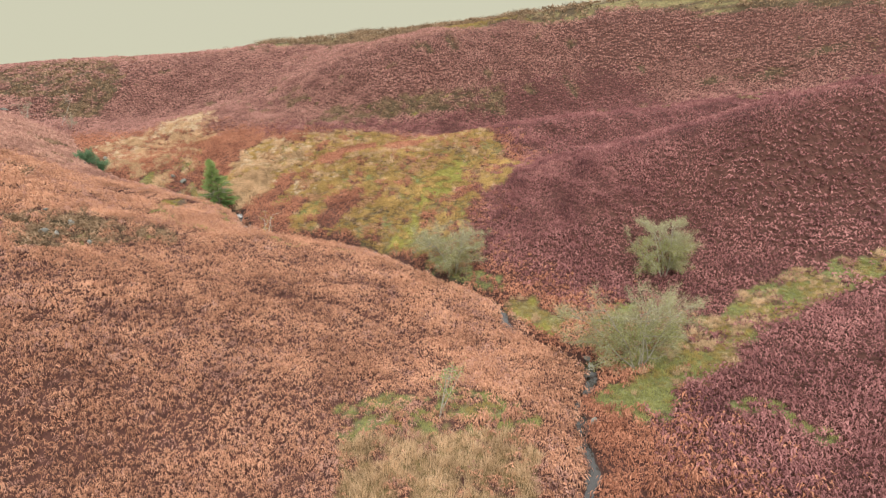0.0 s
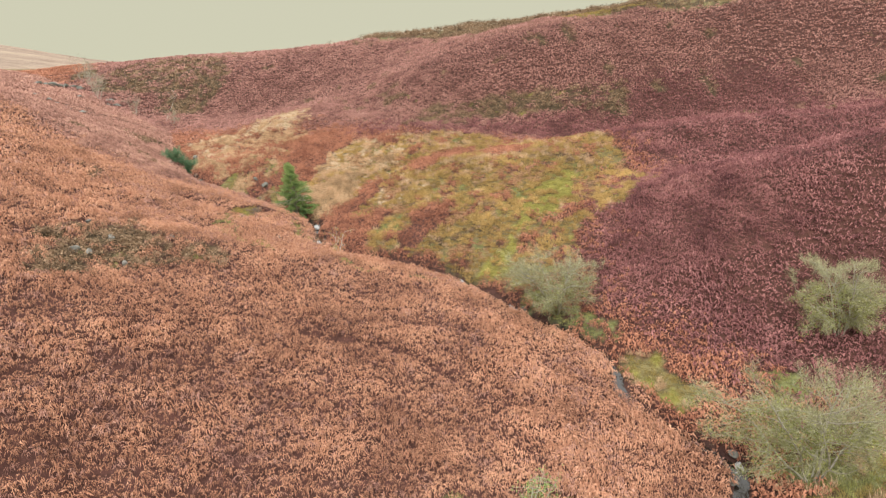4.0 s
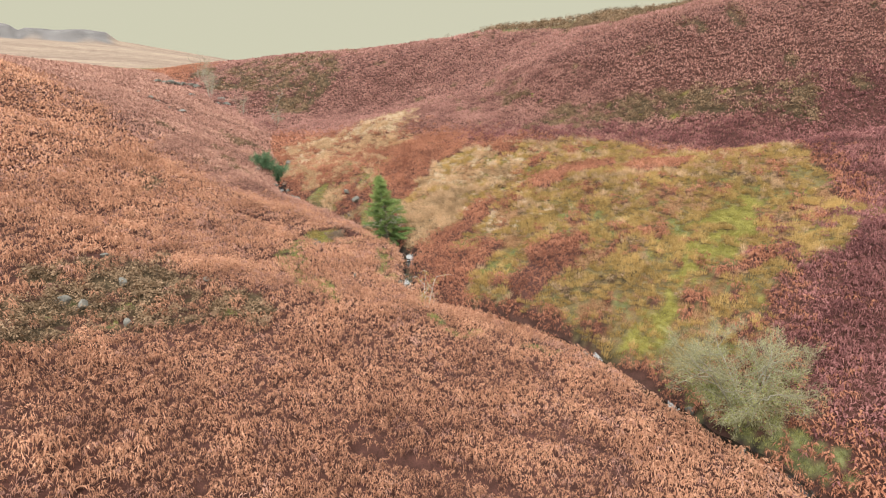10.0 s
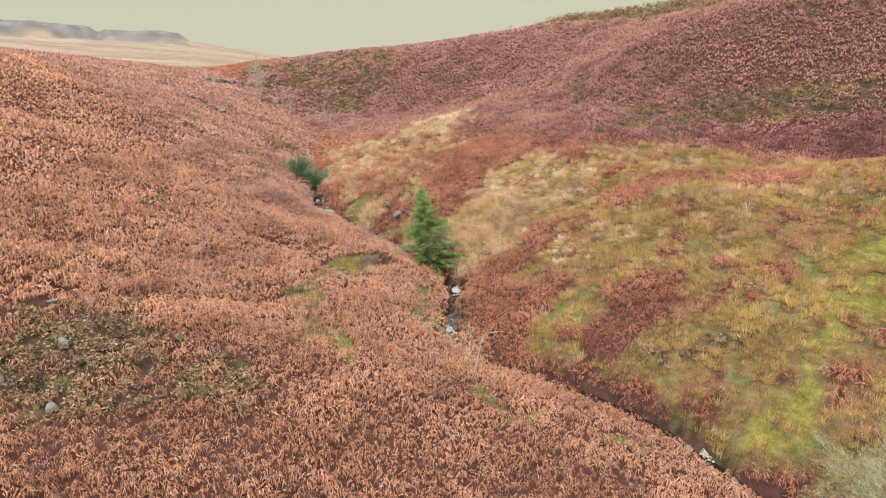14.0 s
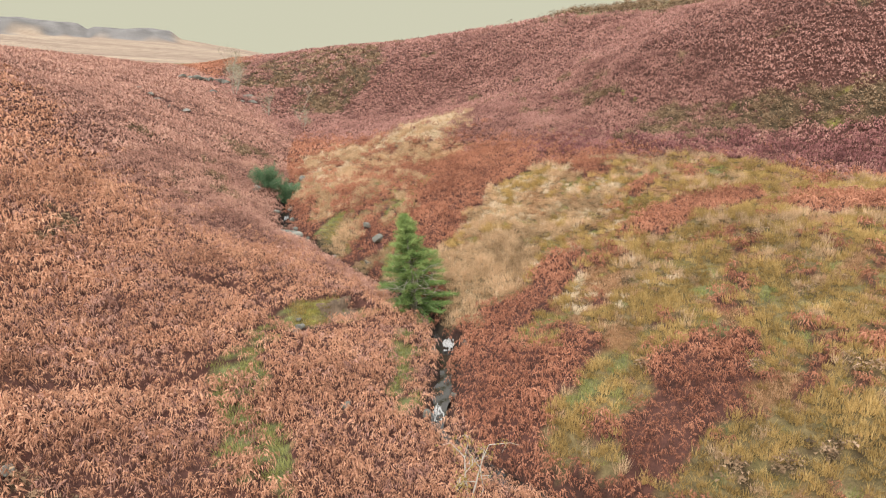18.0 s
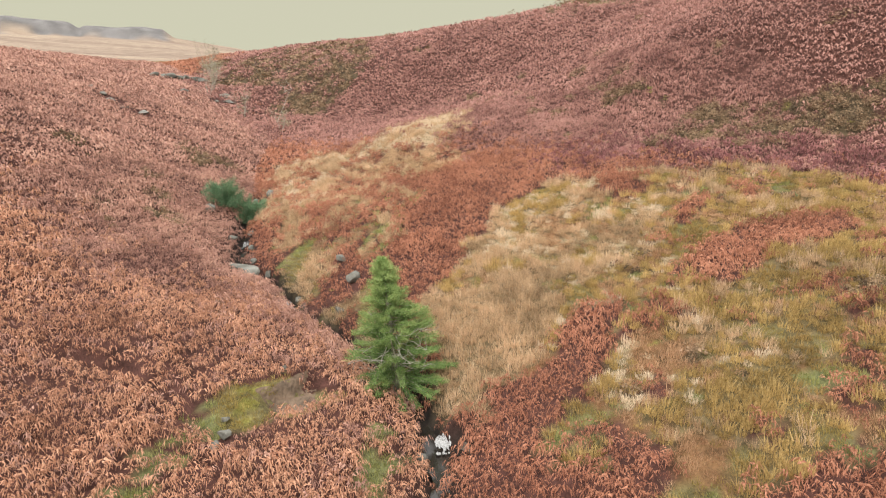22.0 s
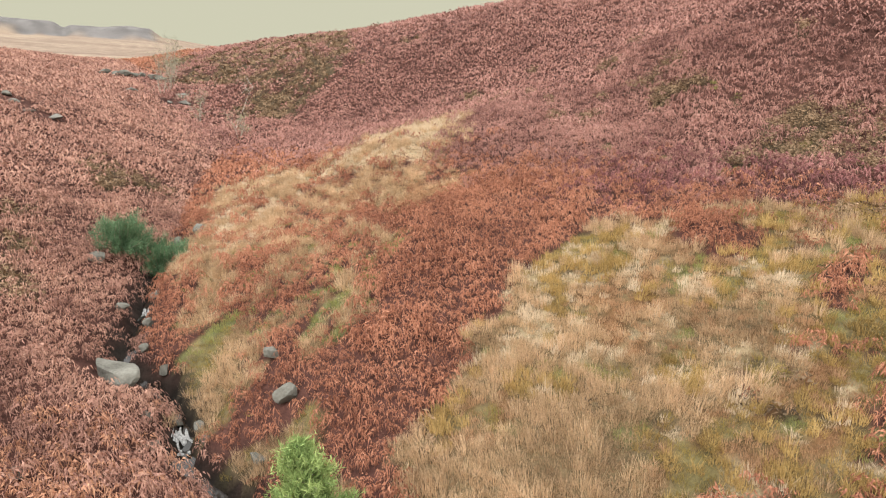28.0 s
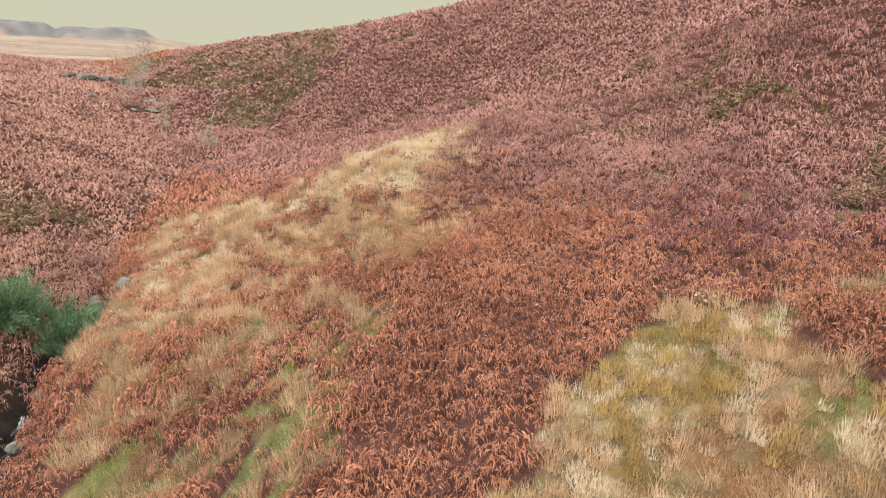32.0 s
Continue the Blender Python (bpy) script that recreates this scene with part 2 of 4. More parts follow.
GREEN_LINES = [([(-4.8, 24.6), (-5.8, 26.4), (-6.9, 28.4), (-7.6, 30), (-7.9, 31.6), (-7.9, 33.8), (-7.2, 35.8), (-6.8, 36.6)], 0.6), ([(12.2, 19.8), (13.6, 18.8), (15.2, 16.6), (16.1, 15.6)], 0.8), ([(25.5, 48.4), (27.7, 48.4)], 0.7),
               ([(-2.3, 36.9), (-2.4, 35.1), (-2.5, 33.5), (-2.3, 30.7)], 0.35), ([(19.3, 2.6), (20.9, 5.6), (22.6, 8.5)], 1.2), ([(16, -2.6), (17.6, -1), (20, 0.4)], 1.1),
               ([(-0.2, 24.5), (1.4, 23.5), (2.6, 23.8)], 0.3), ([(20.4, -3.3), (22.4, -5.9), (21.5, -8.7)], 0.5), ([(-3.5, 57), (-3.9, 53.5), (-5, 52.2), (-5.3, 51.1)], 0.35), ([(-9.6, 51.7), (-8.1, 52.7)], 0.5), ([(5.1, 23.7), (6.1, 23.3)], 0.35)]
HOOK_LINE = [(21.8, 32.2), (19.9, 32.6), (17.6, 32.2), (16.2, 31.8)]
YELLOW_LINE = [(11.1, 23.8), (14.1, 26.2), (16.3, 28.5), (19.9, 31.8), (21.2, 33)]


def inside(x, y, poly):
    hit = np.zeros(np.shape(x), bool)
    for (ax, ay), (bx, by) in zip(poly, poly[1:] + poly[:1]):
        hit ^= ((ay > y) != (by > y)) & (x < (bx - ax) * (y - ay) / (by - ay + 1e-12) + ax)
    return hit


def within_any(x, y, polys):
    hit = np.zeros(np.shape(x), bool)
    for poly in polys:
        hit |= inside(x, y, poly)
    return hit


BRACKEN, GRASS, PALE, TAN, RUST, HEATH, GREEN, YELLOW, STRAW, WATER, TURF = range(11)


def cover(x, y):
    """The kind of plants at each place; edges wander by a metre or so."""
    x, y = np.asarray(x, float), np.asarray(y, float)
    wx, wy = x + 1.3 * (rough(x, y, 1.7, 11) - 0.5) + 0.7 * (rough(x, y, 0.6, 13) - 0.5), y + 1.3 * (rough(x, y, 1.7, 12) - 0.5) + 0.7 * (rough(x, y, 0.6, 14) - 0.5)
    speck = lattice(np.floor(x / 0.31), np.floor(y / 0.31), 71) - 0.5
    kind = np.zeros(x.shape, int)
    far = np.hypot(x, y - 20) > 150
    spread = rough(x, y, 9, 15)
    kind[within_any(wx, wy, HEATHER) & (rough(x, y, 1.2, 16) + 0.6 * speck > 0.66)] = HEATH
    kind[inside(wx, wy, HEATHER[1]) & (rough(x, y, 1.2, 16) + 0.6 * speck > 0.28)] = HEATH
    kind[within_any(wx + 3 * speck, wy - 3 * speck, [HEATHER[2], *HEATHER[5:]]) & (rough(x, y, 1.2, 16) + 0.5 * speck > 0.40)] = HEATH
    kind[inside(wx, wy, HEATHER[3]) & (kind == HEATH) & (rough(x, y, 1.2, 16) < 0.8)] = BRACKEN
    kind[inside(wx, wy, HEATHER[1]) & (rough(x, y, 1.1, 78) + 0.7 * speck > 1.12)] = YELLOW
    kind[inside(wx, wy, HEATHER[0]) & (rough(x, y, 1.2, 16) + 0.8 * speck > 0.26)] = HEATH
    kind[inside(wx, wy, HEATHER[0]) & (rough(x, y, 0.6, 73) + 0.8 * speck > 1.12)] = GREEN
    hill = (wx > 34 - 0.45 * wy) & (wy > 40) & (rough(x, y, 2.2, 17) > 0.90)
    kind[hill] = HEATH
    kind[(y > 128) & (rough(x, y, 22, 18) > 0.78)] = HEATH
    ridge = y > np.interp(x, [10, 18, 26, 43, 62, 84, 107, 130], [101, 93, 78, 71, 67.5, 64, 60, 57]) + 5 * (rough(x, y, 4, 69) - 0.5)
    ridge &= (x > 10) & (y < 112)
    kind[ridge] = TURF
    kind[ridge & (rough(x, y, 2.5, 70) + 0.6 * speck > 0.50)] = HEATH
    kind[inside(wx, wy, MEADOW)] = GRASS
    kind[inside(wx, wy, MEADOW_TAN) & (rough(x, y, 1.0, 25) + 0.5 * speck > 0.34)] = TAN
    kind[inside(wx, wy, MEADOW_PALE) & (rough(x, y, 0.9, 26) + 0.7 * speck > 0.62)] = PALE
    kind[inside(wx, wy, MEADOW_TAN) & (rough(x, y, 0.7, 36) + 0.9 * speck > 1.06)] = GREEN
    kind[(kind == GRASS) & (rough(x, y, 0.9, 27) + 0.8 * speck > 0.58 + 0.25 * (1 - smooth(32, 38, y)))] = TAN
    kind[((kind == GRASS) | (kind == TAN)) & (y > 36) & (x < 9) & (rough(x, y, 0.7, 62) + 0.9 * speck > 0.94)] = PALE
    kind[(kind == TAN) & (rough(x, y, 1.1, 63) + 0.6 * speck > 0.76)] = TURF
    kind[(kind == GRASS) & (rough(x, y, 1.3, 28) + 0.4 * speck > 0.86)] = GREEN
    kind[(kind == GRASS) & (rough(x, y, 2.2, 45) + 0.5 * speck > 1.04)] = YELLOW
    kind[((kind == GRASS) | (kind == TAN)) & (rough(x, y, 1.2, 46) + 0.5 * speck > 0.96)] = HEATH
    kind[((kind == GRASS) | (kind == TAN)) & inside(x, y, MEADOW) & ((x > 6) | (y < 43)) & (rough(x, y, 1.1, 29) + 0.5 * speck > 0.76 - 0.10 * (1 - smooth(32, 40, y)))] = BRACKEN
    kind[((kind == GRASS) | (kind == TAN)) & inside(x, y, MEADOW) & (rough(x, y, 2.0, 30) + 0.6 * speck > 0.66)] = RUST
    kind[within_any(wx, wy, RED_SPURS)] = BRACKEN
    for tx_, ty_, tr_ in ((6.5, 62.4, 0.3), (12.3, 66.3, 0.3), (13.4, 65.0, 0.25), (10.6, 57.6, 0.35), (8.2, 60.2, 0.25)):
        kind[np.hypot(wx - tx_, wy - ty_) < tr_] = GREEN
    kind[inside(wx, wy, STRAW_BANK)] = TAN
    kind[within_any(wx, wy, GREEN_MIX) & (rough(x, y, 0.7, 49) + 0.6 * speck > 0.32)] = TURF
    kind[within_any(wx, wy, GREEN_MIX) & (rough(x, y, 0.6, 50) + 0.6 * speck > 0.74)] = GREEN
    kind[within_any(wx, wy, GREEN_MIX) & (kind == TURF) & (rough(x, y, 0.6, 85) + 0.8 * speck > 0.5)] = GRASS
    knoll = inside(wx, wy, KNOLL_MIX) & (kind == BRACKEN)
    kind[knoll & (rough(x, y, 0.9, 34) + 0.6 * speck > 0.60)] = TAN
    kind[knoll & (rough(x, y, 0.7, 35) + 0.5 * speck > 0.86)] = GREEN
    kind[inside(wx, wy, RUST_GRASS) & (rough(x, y, 1.0, 65) + 0.8 * speck > 0.30)] = TAN
    kind[inside(wx, wy, RUST_GRASS) & (rough(x, y, 1.5, 19) + 0.6 * speck > 0.52)] = RUST
    kind[inside(wx + 2.6 * speck, wy - 2.6 * speck, TAN_BANK) & (rough(x, y, 0.8, 83) + 0.6 * speck > 0.26)] = TAN
    kind[inside(wx, wy, TAN_BANK) & (kind == TAN) & (rough(x, y, 1.0, 37) + 0.7 * speck > 0.56)] = PALE
    kind[inside(wx + 2.6 * speck, wy - 2.6 * speck, BLOND) & (rough(x, y, 0.8, 83) + 0.5 * speck > 0.06)] = TAN
    kind[inside(wx, wy, BLOND) & (kind == TAN) & (rough(x, y, 0.9, 38) + 0.7 * speck > 0.3)] = PALE
    kind[inside(wx, wy, LOW_GRASS) & (rough(x, y, 1.2, 42) + 0.7 * speck > 0.26)] = STRAW
    kind[inside(wx, wy, LOW_GREEN) & (rough(x, y, 1.0, 20) + 1.1 * speck > 0.64)] = GREEN
    kind[inside(wx, wy, LOW_GREEN) & (kind != GREEN) & (rough(x, y, 0.8, 66) + 0.7 * speck > 0.60)] = TURF
    kind[inside(wx, wy, TRACK) & (rough(x, y, 1.6, 39) + 0.6 * speck > 0.3)] = TURF
    kind[inside(wx, wy, TRACK) & (rough(x, y, 0.8, 40) + 0.7 * speck > 0.54)] = TAN
    kind[inside(wx, wy, TRACK) & (rough(x, y, 1.1, 21) + 0.3 * speck > 0.90)] = BRACKEN
    kind[(np.hypot(wx - 16.2, wy + 0.6) < 1.9) & (speck > -0.3)] = GREEN
    kind[inside(wx, wy, TRACK) & (rough(x, y, 1.4, 81) + 0.5 * speck > 0.70)] = GREEN
    kind[within_any(wx, wy, BROOK_GRASS)] = TAN
    kind[inside(wx, wy, BROOK_GRASS[0]) & (rough(x, y, 0.9, 68) + 0.9 * speck > 0.2)] = TURF
    kind[inside(wx, wy, BROOK_GRASS[0]) & (rough(x, y, 0.7, 76) + 0.7 * speck > 0.66)] = YELLOW
    kind[within_any(wx, wy, BROOK_GRASS[1:]) & (rough(x, y, 0.9, 47) + 0.5 * speck > 0.5)] = TURF
    for line, wide in GREEN_LINES:
        kind[(to_line(wx, wy, line) < wide) & (rough(x, y, 0.55, 23) + 0.9 * speck > 0.36)] = GREEN
    kind[to_line(wx, wy, [(-6.8, 36.4), (-6.1, 37.3), (-5.3, 38.4)]) < 0.75] = TURF
    kind[(to_line(wx, wy, [(-6.6, 36.8), (-5.8, 37.6)]) < 0.5) & (speck > 0)] = YELLOW
    kind[(to_line(wx, wy, YELLOW_LINE) < 0.8) & (rough(x, y, 0.8, 22) + 0.5 * speck > 0.36)] = YELLOW
    kind[(to_line(wx, wy, HOOK_LINE) < 0.45) & (rough(x, y, 0.8, 22) + 0.5 * speck > 0.36)] = YELLOW
    kind[far & (kind == BRACKEN)] = TAN
    kind[(to_line(x, y, BROOK) < 0.36) & (kind != BRACKEN)] = WATER
    return kind


# ---------------------------------------------------------------- materials
def shade(nt, kind, **values):
    n = nt.nodes.new("ShaderNode" + kind)
    for k, v in values.items():
        n.inputs[k].default_value = v
    return n


def two_tone(name, dark, light, scale, roughness=0.9, bump=0.0, tint="", fine=6.0, third=None, thin=0.0):
    """A rough matt surface between colours: broad and fine noise, and the plant's own tint where it has one."""
    m = bpy.data.materials.new(name)
    m.use_nodes = True
    nt = m.node_tree
    b = nt.nodes["Principled BSDF"]
    b.inputs["Roughness"].default_value = roughness
    b.inputs["Specular IOR Level"].default_value = 0.2
    co = nt.nodes.new("ShaderNodeNewGeometry")
    n1, n2 = shade(nt, "TexNoise", Scale=scale, Detail=4.0), shade(nt, "TexNoise", Scale=scale * fine, Detail=3.0)
    for n in (n1, n2):
        nt.links.new(co.outputs["Position"], n.inputs["Vector"])
    add = nt.nodes.new("ShaderNodeMath")
    add.operation = "MULTIPLY_ADD"
    nt.links.new(n2.outputs["Fac"], add.inputs[0])
    add.inputs[1].default_value = 0.55
    nt.links.new(n1.outputs["Fac"], add.inputs[2])
    source, low, high = add, 0.45, 1.1
    if tint:
        at = nt.nodes.new("ShaderNodeAttribute")
        at.attribute_name = tint
        more = nt.nodes.new("ShaderNodeMath")
        more.operation = "MULTIPLY_ADD"
        nt.links.new(at.outputs["Fac"], more.inputs[0])
        more.inputs[1].default_value = 1.0
        nt.links.new(add.outputs[0], more.inputs[2])
        source, low, high = more, 0.70, 1.85
        if thin:
            grain = shade(nt, "TexNoise", Scale=22.0, Detail=4.0, Roughness=0.65)
            nt.links.new(co.outputs["Position"], grain.inputs["Vector"])
            litter = nt.nodes.new("ShaderNodeMath")
            litter.operation = "MULTIPLY_ADD"
            litter.inputs[1].default_value = 2.2
            nt.links.new(grain.outputs["Fac"], litter.inputs[0])
            nt.links.new(more.outputs[0], litter.inputs[2])
            source, low, high = litter, 1.72, 3.02
            relief = nt.nodes.new("ShaderNodeBump")
            relief.inputs["Strength"].default_value, relief.inputs["Distance"].default_value = 0.8, 0.05
            nt.links.new(grain.outputs["Fac"], relief.inputs["Height"])
            nt.links.new(relief.outputs["Normal"], b.inputs["Normal"])
    rg = nt.nodes.new("ShaderNodeMapRange")
    rg.inputs["From Min"].default_value, rg.inputs["From Max"].default_value = low, high
    nt.links.new(source.outputs[0], rg.inputs["Value"])
    cr = nt.nodes.new("ShaderNodeValToRGB")
    cr.color_ramp.elements[0].color, cr.color_ramp.elements[1].color = (*dark, 1), (*light, 1)
    if third:
        cr.color_ramp.elements.new(0.5).color = (*third, 1)
    nt.links.new(rg.outputs["Result"], cr.inputs["Fac"])
    nt.links.new(cr.outputs["Color"], b.inputs["Base Color"])
    if thin:
        through_leaf, leaf = nt.nodes.new("ShaderNodeBsdfTranslucent"), nt.nodes.new("ShaderNodeMixShader")
        leaf.inputs["Fac"].default_value = thin
        nt.links.new(cr.outputs["Color"], through_leaf.inputs["Color"])
        nt.links.new(b.outputs["BSDF"], leaf.inputs[1])
        nt.links.new(through_leaf.outputs["BSDF"], leaf.inputs[2])
        nt.links.new(leaf.outputs["Shader"], nt.nodes["Material Output"].inputs["Surface"])
    if bump:
        bp = nt.nodes.new("ShaderNodeBump")
        bp.inputs["Strength"].default_value, bp.inputs["Distance"].default_value = bump, 0.08
        nt.links.new(n2.outputs["Fac"], bp.inputs["Height"])
        nt.links.new(bp.outputs["Normal"], b.inputs["Normal"])
    return m


MAT = dict(
    fern_pale=two_tone("dead_bracken_pale", (0.165, 0.076, 0.049), (0.745, 0.439, 0.284), 0.35, tint="tint", thin=0.2, third=(0.534, 0.279, 0.175)),
    fern_red=two_tone("dead_bracken_red", (0.127, 0.049, 0.033), (0.623, 0.315, 0.199), 0.35, tint="tint", thin=0.2, third=(0.426, 0.187, 0.114)),
    # part of the blue here is mid-distance haze put into the colour
    fern_dark=two_tone("dead_bracken_dark", (0.067, 0.026, 0.031), (0.528, 0.261, 0.238), 0.30, tint="tint", thin=0.2, third=(0.248, 0.104, 0.099)),
    fern_hill=two_tone("dead_bracken_hillside", (0.121, 0.055, 0.048), (0.554, 0.322, 0.26), 0.3, tint="tint", thin=0.2, third=(0.406, 0.212, 0.175)),
    # upper-slope bracken: distance haze is painted in as paler, bluer tones
    fern_plum_hazed=two_tone("dead_bracken_plum_hazed", (0.126, 0.063, 0.053), (0.656, 0.407, 0.303), 0.3, tint="tint", thin=0.2, third=(0.438, 0.241, 0.185)),
    grass=two_tone("meadow_grass", (0.137, 0.094, 0.034), (0.792, 0.578, 0.262), 0.4, tint="tint", thin=0.32, third=(0.45, 0.315, 0.123)),
    pale=two_tone("bleached_grass", (0.52, 0.41, 0.286), (0.9, 0.78, 0.616), 0.6, tint="tint", thin=0.32, third=(0.74, 0.6, 0.429)),
    tan=two_tone("tan_grass", (0.173, 0.113, 0.066), (0.912, 0.689, 0.471), 0.5, tint="tint", thin=0.32, third=(0.572, 0.405, 0.246)),
    rust=two_tone("rust_grass", (0.32, 0.18, 0.1), (0.72, 0.48, 0.295), 0.6, tint="tint", thin=0.32),
    green=two_tone("green_grass", (0.173, 0.185, 0.06), (0.473, 0.46, 0.174), 0.8, tint="tint", thin=0.32),
    yellow=two_tone("yellow_moss_grass", (0.218, 0.199, 0.05), (0.475, 0.436, 0.14), 0.8, tint="tint", thin=0.32),
    turf=two_tone("grazed_grass", (0.213, 0.157, 0.047), (0.539, 0.416, 0.149), 0.7, tint="tint", thin=0.32),
    heath=two_tone("heather", (0.048, 0.034, 0.023), (0.412, 0.279, 0.18), 0.8, tint="tint", third=(0.243, 0.163, 0.097)),
    rock=two_tone("gritstone", (0.069, 0.066, 0.055), (0.23, 0.224, 0.193), 1.2, bump=0.6, fine=9),
    pale_rock=two_tone("lichened_gritstone", (0.09, 0.085, 0.074), (0.29, 0.28, 0.245), 2.0, bump=0.6, fine=9),
    soil=two_tone("peat_soil", (0.045, 0.033, 0.024), (0.25, 0.175, 0.12), 1.5, bump=0.7),
    bark=two_tone("grey_bark", (0.14, 0.125, 0.095), (0.40, 0.37, 0.29), 4.0, bump=0.4),
    twig=two_tone("lichen_twigs", (0.171, 0.165, 0.083), (0.429, 0.419, 0.242), 1.2, tint="tint"),
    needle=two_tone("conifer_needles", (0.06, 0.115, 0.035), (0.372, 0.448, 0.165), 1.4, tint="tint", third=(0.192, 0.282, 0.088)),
    gorse=two_tone("dark_evergreen", (0.045, 0.1, 0.05), (0.2, 0.32, 0.17), 1.6, tint="tint"),
)

# ground: litter and soil, coloured by what grows on it
gm = bpy.data.materials.new("moor_ground")
gm.use_nodes = True
nt = gm.node_tree
b = nt.nodes["Principled BSDF"]
b.inputs["Roughness"].default_value, b.inputs["Specular IOR Level"].default_value = 0.95, 0.15
at = nt.nodes.new("ShaderNodeAttribute")
at.attribute_name = "cover"
co = nt.nodes.new("ShaderNodeNewGeometry")
n1, n2, n3 = shade(nt, "TexNoise", Scale=2.2, Detail=6.0), shade(nt, "TexNoise", Scale=16.0, Detail=6.0, Roughness=0.7), shade(nt, "TexNoise", Scale=0.03, Detail=8.0)
for n in (n1, n2, n3):
    nt.links.new(co.outputs["Position"], n.inputs["Vector"])
rg = nt.nodes.new("ShaderNodeMapRange")
rg.inputs["From Min"].default_value, rg.inputs["From Max"].default_value, rg.inputs["To Min"].default_value, rg.inputs["To Max"].default_value = 0.35, 0.65, 0.35, 1.5
mul = nt.nodes.new("ShaderNodeMath")
mul.operation = "ADD"
half = nt.nodes.new("ShaderNodeMath")
half.operation = "MULTIPLY"
half.inputs[1].default_value = 0.5
nt.links.new(n1.outputs["Fac"], mul.inputs[0])
nt.links.new(n2.outputs["Fac"], mul.inputs[1])
nt.links.new(mul.outputs[0], half.inputs[0])
nt.links.new(half.outputs[0], rg.inputs["Value"])
tone = nt.nodes.new("ShaderNodeVectorMath")
tone.operation = "SCALE"
nt.links.new(at.outputs["Color"], tone.inputs[0])
nt.links.new(rg.outputs["Result"], tone.inputs["Scale"])
nt.links.new(tone.outputs["Vector"], b.inputs["Base Color"])
bp = nt.nodes.new("ShaderNodeBump")
bp.inputs["Strength"].default_value, bp.inputs["Distance"].default_value = 0.7, 0.15
nt.links.new(half.outputs[0], bp.inputs["Height"])
nt.links.new(bp.outputs["Normal"], b.inputs["Normal"])

wm = bpy.data.materials.new("peaty_water")
wm.use_nodes = True
nt = wm.node_tree
b = nt.nodes["Principled BSDF"]
b.inputs["Base Color"].default_value = (0.018, 0.014, 0.011, 1)
b.inputs["Roughness"].default_value = 0.12
b.inputs["Specular IOR Level"].default_value = 0.5
rip = shade(nt, "TexNoise", Scale=5.0, Detail=3.0)
bp = nt.nodes.new("ShaderNodeBump")
bp.inputs["Strength"].default_value, bp.inputs["Distance"].default_value = 0.5, 0.05
nt.links.new(rip.outputs["Fac"], bp.inputs["Height"])
nt.links.new(bp.outputs["Normal"], b.inputs["Normal"])
MAT["foam"] = two_tone("white_water", (0.02, 0.02, 0.02), (0.62, 0.62, 0.60), 20.0, roughness=0.4)


# ---------------------------------------------------------------- mesh helpers
def raw_mesh(name, verts, faces, material, tint=None):
    """A mesh from arrays: faces all with the same number of corners."""
    verts, faces = np.asarray(verts, np.float32), np.asarray(faces, np.int32)
    me = bpy.data.meshes.new(name)
    me.vertices.add(len(verts))
    me.vertices.foreach_set("co", verts.ravel())
    k = faces.shape[1]
    me.loops.add(faces.size)
    me.loops.foreach_set("vertex_index", faces.ravel())
    me.polygons.add(len(faces))
    me.polygons.foreach_set("loop_start", np.arange(0, faces.size, k, dtype=np.int32))
    if tint is not None:
        me.attributes.new("tint", "FLOAT", "POINT").data.foreach_set("value", np.asarray(tint, np.float32))
    me.update(calc_edges=True)
    me.materials.append(material)
    me.polygons.foreach_set("use_smooth", np.ones(len(faces), bool))
    return me


def part(name, bm, material, parent, label=""):
    """One mesh object under a thing or under a part."""
    me = bpy.data.meshes.new(name)
    bm.to_mesh(me)
    bm.free()
    me.materials.append(material)
    return child(name, me, parent, label)


def child(name, me, parent, label=""):
    ob = new(name, me)
    ob.parent = parent
    return tagged(ob, label)


# ---------------------------------------------------------------- the ground
def spaced(parts):
    out = []
    for a, b, step in parts:
        out += list(np.arange(a, b - 1e-6, step))
    return np.array(out + [parts[-1][1]])


outward = lambda a, n, k: [a + (4 * (k**i - 1) / (k - 1)) for i in range(1, n)]
gx = np.array([-v for v in reversed(outward(60, 34, 1.15))] + list(spaced([(-60, -22, 0.9), (-22, -7.5, 0.38), (-7.5, -4.5, 0.15), (-4.5, 24, 0.38), (24, 64, 0.9)])) + outward(64, 34, 1.15))
gy = np.array([-v for v in reversed(outward(14, 24, 1.2))] + list(spaced([(-14, 37, 0.38), (37, 40, 0.15), (40, 64, 0.38), (64, 130, 0.8), (130, 170, 2)])) + outward(170, 34, 1.15))
X, Y = np.meshgrid(gx, gy)
Z = land(X, Y)
sector = np.degrees(np.arctan2(X, Y - 20))
Z -= 12 * smooth(238, 300, np.hypot(X, Y - 20)) * smooth(-61, -58, sector) * (1 - smooth(4, 7, sector))
nx, ny = len(gx), len(gy)
idx = np.arange(nx * ny).reshape(ny, nx)
quads = np.stack([idx[:-1, :-1], idx[:-1, 1:], idx[1:, 1:], idx[1:, :-1]], -1).reshape(-1, 4)
ground_mesh = raw_mesh("ground", np.stack([X, Y, Z], -1).reshape(-1, 3), quads, gm)
ground_mesh.polygons.foreach_set("use_smooth", np.ones(len(quads), bool))
